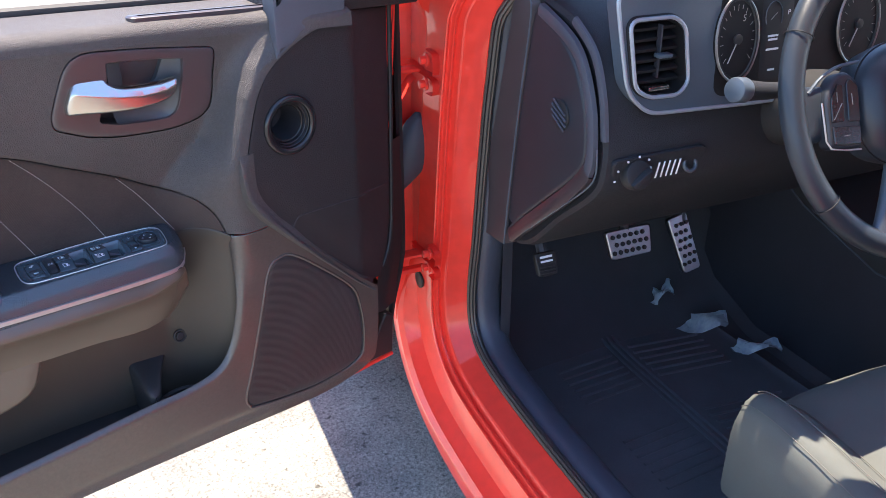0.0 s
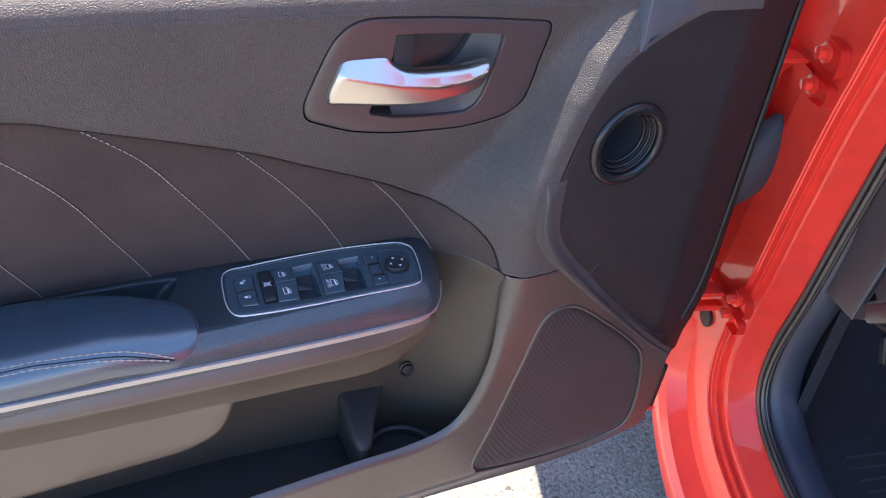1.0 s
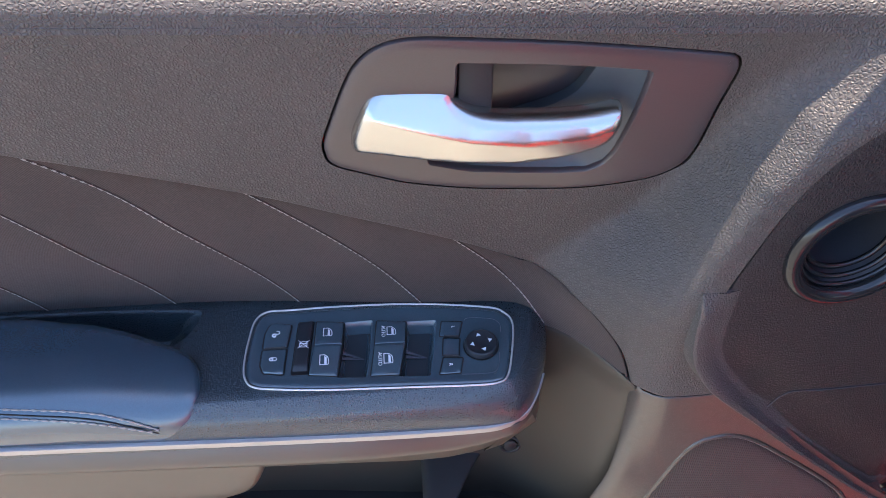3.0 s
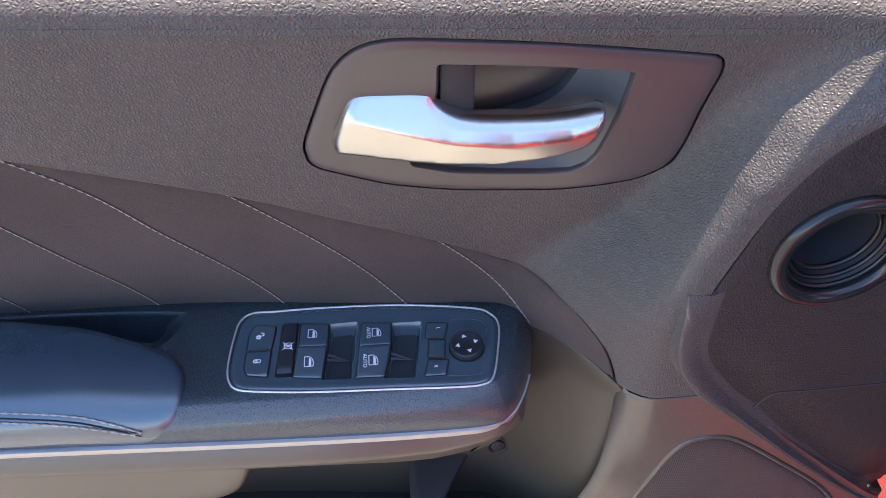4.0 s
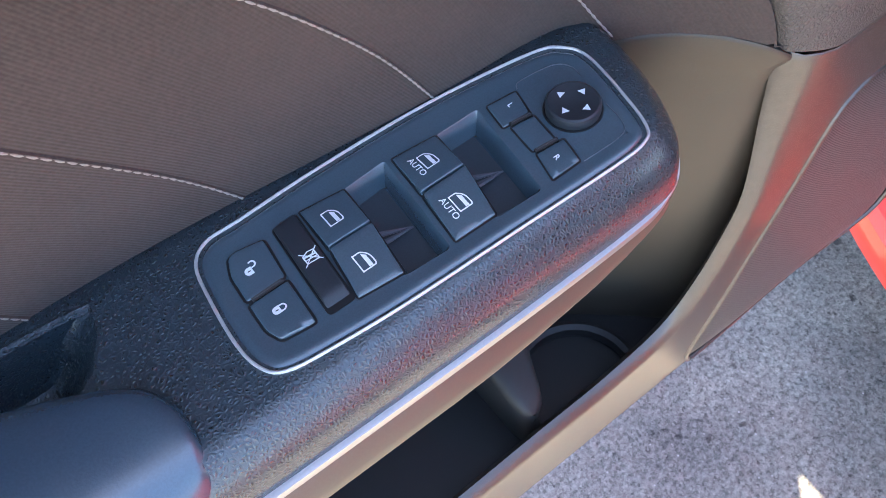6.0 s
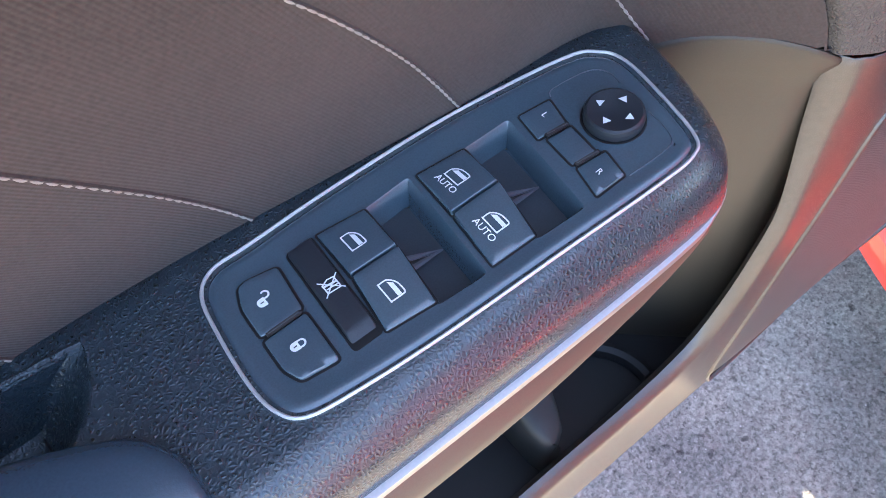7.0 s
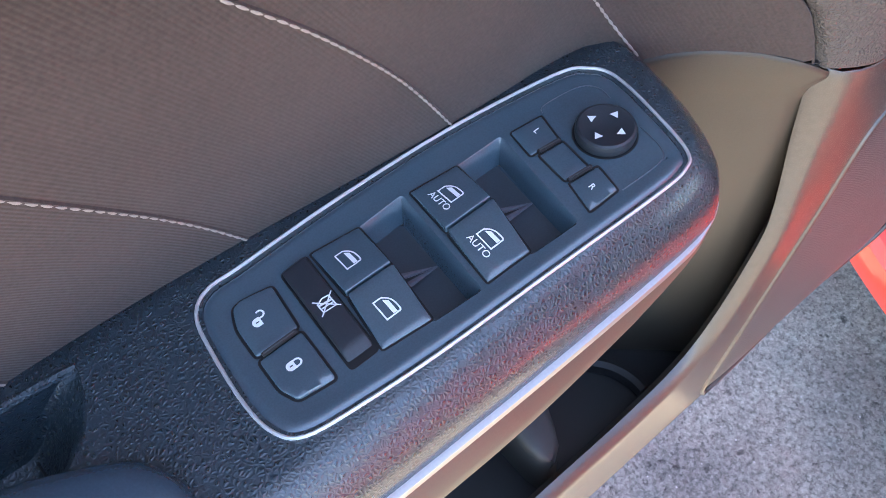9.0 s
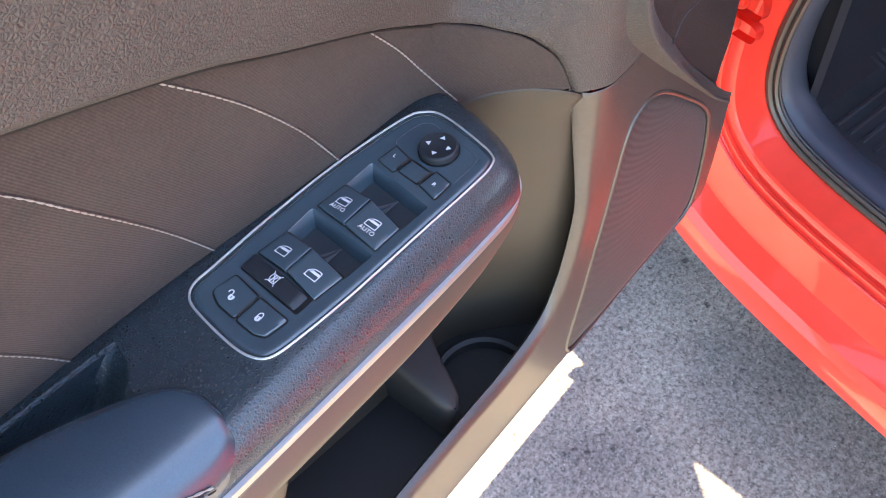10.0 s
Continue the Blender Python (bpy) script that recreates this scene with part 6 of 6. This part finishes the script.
pedal("brake_pedal", (0.440, 0.12, 0.572), 0.105, 0.058, -22, "steel brake pedal with black rubber studs", (0.44, 0.30, 0.80), studs=(6, 3))
pedal("accelerator_pedal", (0.580, 0.12, 0.540), 0.048, 0.120, -24, "narrow steel accelerator pedal with black studs", (0.60, 0.30, 0.70), studs=(3, 6), roll=-9)
pedal("parking_brake_pedal", (0.208, 0.05, 0.610), 0.044, 0.044, -25, "small black parking brake pedal with white print", (0.21, 0.26, 0.70), text=True)


def build_mat():
    th = thing("floor_mat", (0.45, 0.05, 0.275), "black ribbed rubber floor mat on the carpet", "floor mat", frame_of=CAR)
    lp = rounded([(0.215, -0.30), (0.74, -0.32), (0.72, 0.18), (0.60, 0.27), (0.30, 0.27), (0.215, 0.16)], 0.04, 5)
    hz = lambda u, v: 0.285 + 0.14 * max(0, v - 0.12) ** 1.3
    base = part("mat", slab(lp, [(0, -0.008), (0, 0.006), (0.004, 0.008), (0.010, 0.003), (0.02, 0.002)], hz, flat_place, 0.025), MAT_RUBBER, th)
    rows = [((0.30, 0.02 + 0.022 * k), (0.44, 0.03 + 0.022 * k)) for k in range(6)] + [((0.49, 0.04 + 0.022 * k), (0.66, 0.02 + 0.022 * k)) for k in range(6)]
    rows += [((0.30, -0.24 + 0.022 * k), (0.44, -0.23 + 0.022 * k)) for k in range(7)] + [((0.50, -0.22 + 0.022 * k), (0.68, -0.24 + 0.022 * k)) for k in range(7)]
    rows += [((0.455 + 0.014 * k, -0.26), (0.450 + 0.014 * k, 0.22)) for k in range(3)]
    for a, b in rows:
        part("ridge", tube([(*(Vector(a).lerp(Vector(b), t)), hz(*Vector(a).lerp(Vector(b), t)) + 0.003) for t in np.linspace(0, 1, 5)], 0.004, seg=6), MAT_RUBBER, base)


build_mat()

PIPING = plain("grey seat piping", (0.14, 0.14, 0.125), 0.8)
seat = thing("driver_seat", (0.46, -0.62, 0.28), "dark grey cloth driver's seat in patchy sun", "car seat", frame_of=CAR)


def seat_row(y, z, w, drop, round_):
    """Half-open section of the cushion: side, bolster, dished middle."""
    row = []
    half = [(-1.0, -drop), (-1.0, -drop * 0.5), (-0.995, -0.02 - round_), (-0.97, -0.004 - round_ * 0.5), (-0.92, 0.008), (-0.84, 0.010), (-0.76, 0.002), (-0.68, -0.016), (-0.61, -0.034), (-0.56, -0.040), (-0.54, -0.043), (-0.52, -0.040), (-0.4, -0.036), (-0.2, -0.034)]
    for k, dz in half + [(0.0, -0.034)] + [(-k, dz) for k, dz in half[::-1]]:
        row.append((0.515 + w * k, y - 0.03 * abs(k) ** 3, z + dz))
    return row


def build_seat():
    # cushion with raised side bolsters
    rows = [seat_row(-0.372, 0.475, 0.225, 0.06, 0.0), seat_row(-0.352, 0.520, 0.238, 0.09, 0.004), seat_row(-0.350, 0.550, 0.244, 0.12, 0.004), seat_row(-0.358, 0.572, 0.247, 0.15, 0.004), seat_row(-0.378, 0.586, 0.250, 0.16, 0.004),
            seat_row(-0.42, 0.594, 0.254, 0.17, 0.004), seat_row(-0.50, 0.592, 0.258, 0.17, 0.004), seat_row(-0.62, 0.580, 0.262, 0.17, 0.004), seat_row(-0.76, 0.566, 0.264, 0.17, 0.004), seat_row(-0.90, 0.556, 0.264, 0.17, 0.004)]
    part("cushion", loft(rows), SEATCLOTH, seat, "grey cloth cushion with side bolsters", angle=60)
    for k, dz in ((-0.955, 0.003), (-0.80, 0.0085), (-0.54, -0.0405), (0.54, -0.0405), (0.80, 0.0085)):
        pts = [(0.515 + w * k, y - 0.03 * abs(k) ** 3, z + dz) for y, z, w in ((-0.350, 0.552, 0.244), (-0.358, 0.574, 0.247), (-0.378, 0.588, 0.250), (-0.42, 0.596, 0.254), (-0.50, 0.594, 0.258), (-0.62, 0.582, 0.262), (-0.76, 0.568, 0.264))]
        part("seat_piping", tube(spline([(x, y, z - 0.0008) for x, y, z in pts[1:]], 5), 0.0008, seg=6), PIPING, seat)
    rows = []
    for z, d in ((0.30, 0.02), (0.40, 0.004), (0.455, 0.0)):
        rows.append([(0.275, -0.88, z), (0.265, -0.50, z), (0.28, -0.40 - d, z), (0.34, -0.365 - d, z), (0.62, -0.365 - d, z), (0.69, -0.40 - d, z), (0.69, -0.88, z)])
    part("seat_base", loft(rows), DARK, seat, "black plastic seat base")
    rows = []
    for z, y, w in ((0.50, -0.84, 0.25), (0.75, -0.90, 0.26), (1.0, -0.97, 0.24), (1.12, -1.01, 0.20)):
        rows.append([(0.50 + w * math.cos(a), y - 0.06 + 0.07 * math.sin(a), z) for a in np.linspace(0, 2 * math.pi, 24, endpoint=False)])
    part("backrest", loft(rows, closed_rows=True, caps=True), SEATCLOTH, seat, "grey cloth backrest")


build_seat()

console = thing("centre_console", (0.93, -0.3, 0.27), "black centre console beside the footwell", "console", frame_of=CAR)
rows = []
for y, h in ((-0.95, 0.62), (-0.45, 0.62), (-0.15, 0.60), (0.05, 0.66), (0.30, 0.80)):
    rows.append([(0.80, y, 0.26), (0.806, y, h * 0.5 + 0.1), (0.815, y, h - 0.05)])
part("side_panel", loft(rows), DARK, console, "dark side panel")
rows = []
for y, h in ((-0.95, 0.62), (-0.45, 0.62), (-0.15, 0.60), (0.05, 0.66), (0.30, 0.80)):
    rows.append([(0.815, y, h - 0.047), (0.818, y, h - 0.03), (0.84, y, h), (1.03, y, h), (1.06, y, h - 0.03), (1.07, y, 0.26)])
part("console_top", loft(rows), LINER, console, "black console top")
part("panel_joint", tube([(0.8145, y, h - 0.0485) for y, h in ((-0.95, 0.62), (-0.45, 0.62), (-0.15, 0.60), (0.05, 0.66), (0.30, 0.80))], 0.002, seg=6), GREYTRIM, console)


# Scraps added for bluish glints in the footwell; reflected sky is in their colour.
GLINT_FILM = plain("film with sky glint in colour", (0.70, 0.88, 1.0), 0.1, coat=1.0, amount=0.25, fine=60, depth=0.3)


def glint_piece(c, w, d, turn, seed, tip=0):
    """A crumpled scrap of thin plastic, added where the floor glints blue."""
    th = thing("glint_film", c, "crumpled film scrap for a bluish glint on the mat", "plastic film", "film scraps", frame_of=CAR)
    rng = random.Random(seed)
    m = Matrix.Translation(c) @ pose(0, 0, 0.004 * abs(tip) / 10, 0, -tip, 0) @ pose(0, 0, 0, 0, 0, turn)
    rows = []
    for j in range(7):
        v = j / 6 - 0.5
        row = []
        for i in range(9):
            u = i / 8 - 0.5
            q = m @ Vector((u * w * (1 - 0.3 * v) + rng.uniform(-1, 1) * 0.003, v * d + 0.012 * math.sin(u * 5), 0.012 + 0.008 * math.sin(7 * u + 5 * v + seed) + rng.uniform(0, 0.004)))
            row.append(q)
        rows.append(row)
    bm = loft(rows)
    bmesh.ops.solidify(bm, geom=bm.faces[:], thickness=0.0008)
    part("sheet", bm, GLINT_FILM, th)


glint_piece((0.685, 0.127, 0.296), 0.095, 0.050, -58, 1, 32)
glint_piece((0.720, 0.004, 0.298), 0.095, 0.030, -62, 2, 26)
glint_piece((0.640, 0.230, 0.330), 0.045, 0.040, -40, 3, 30)
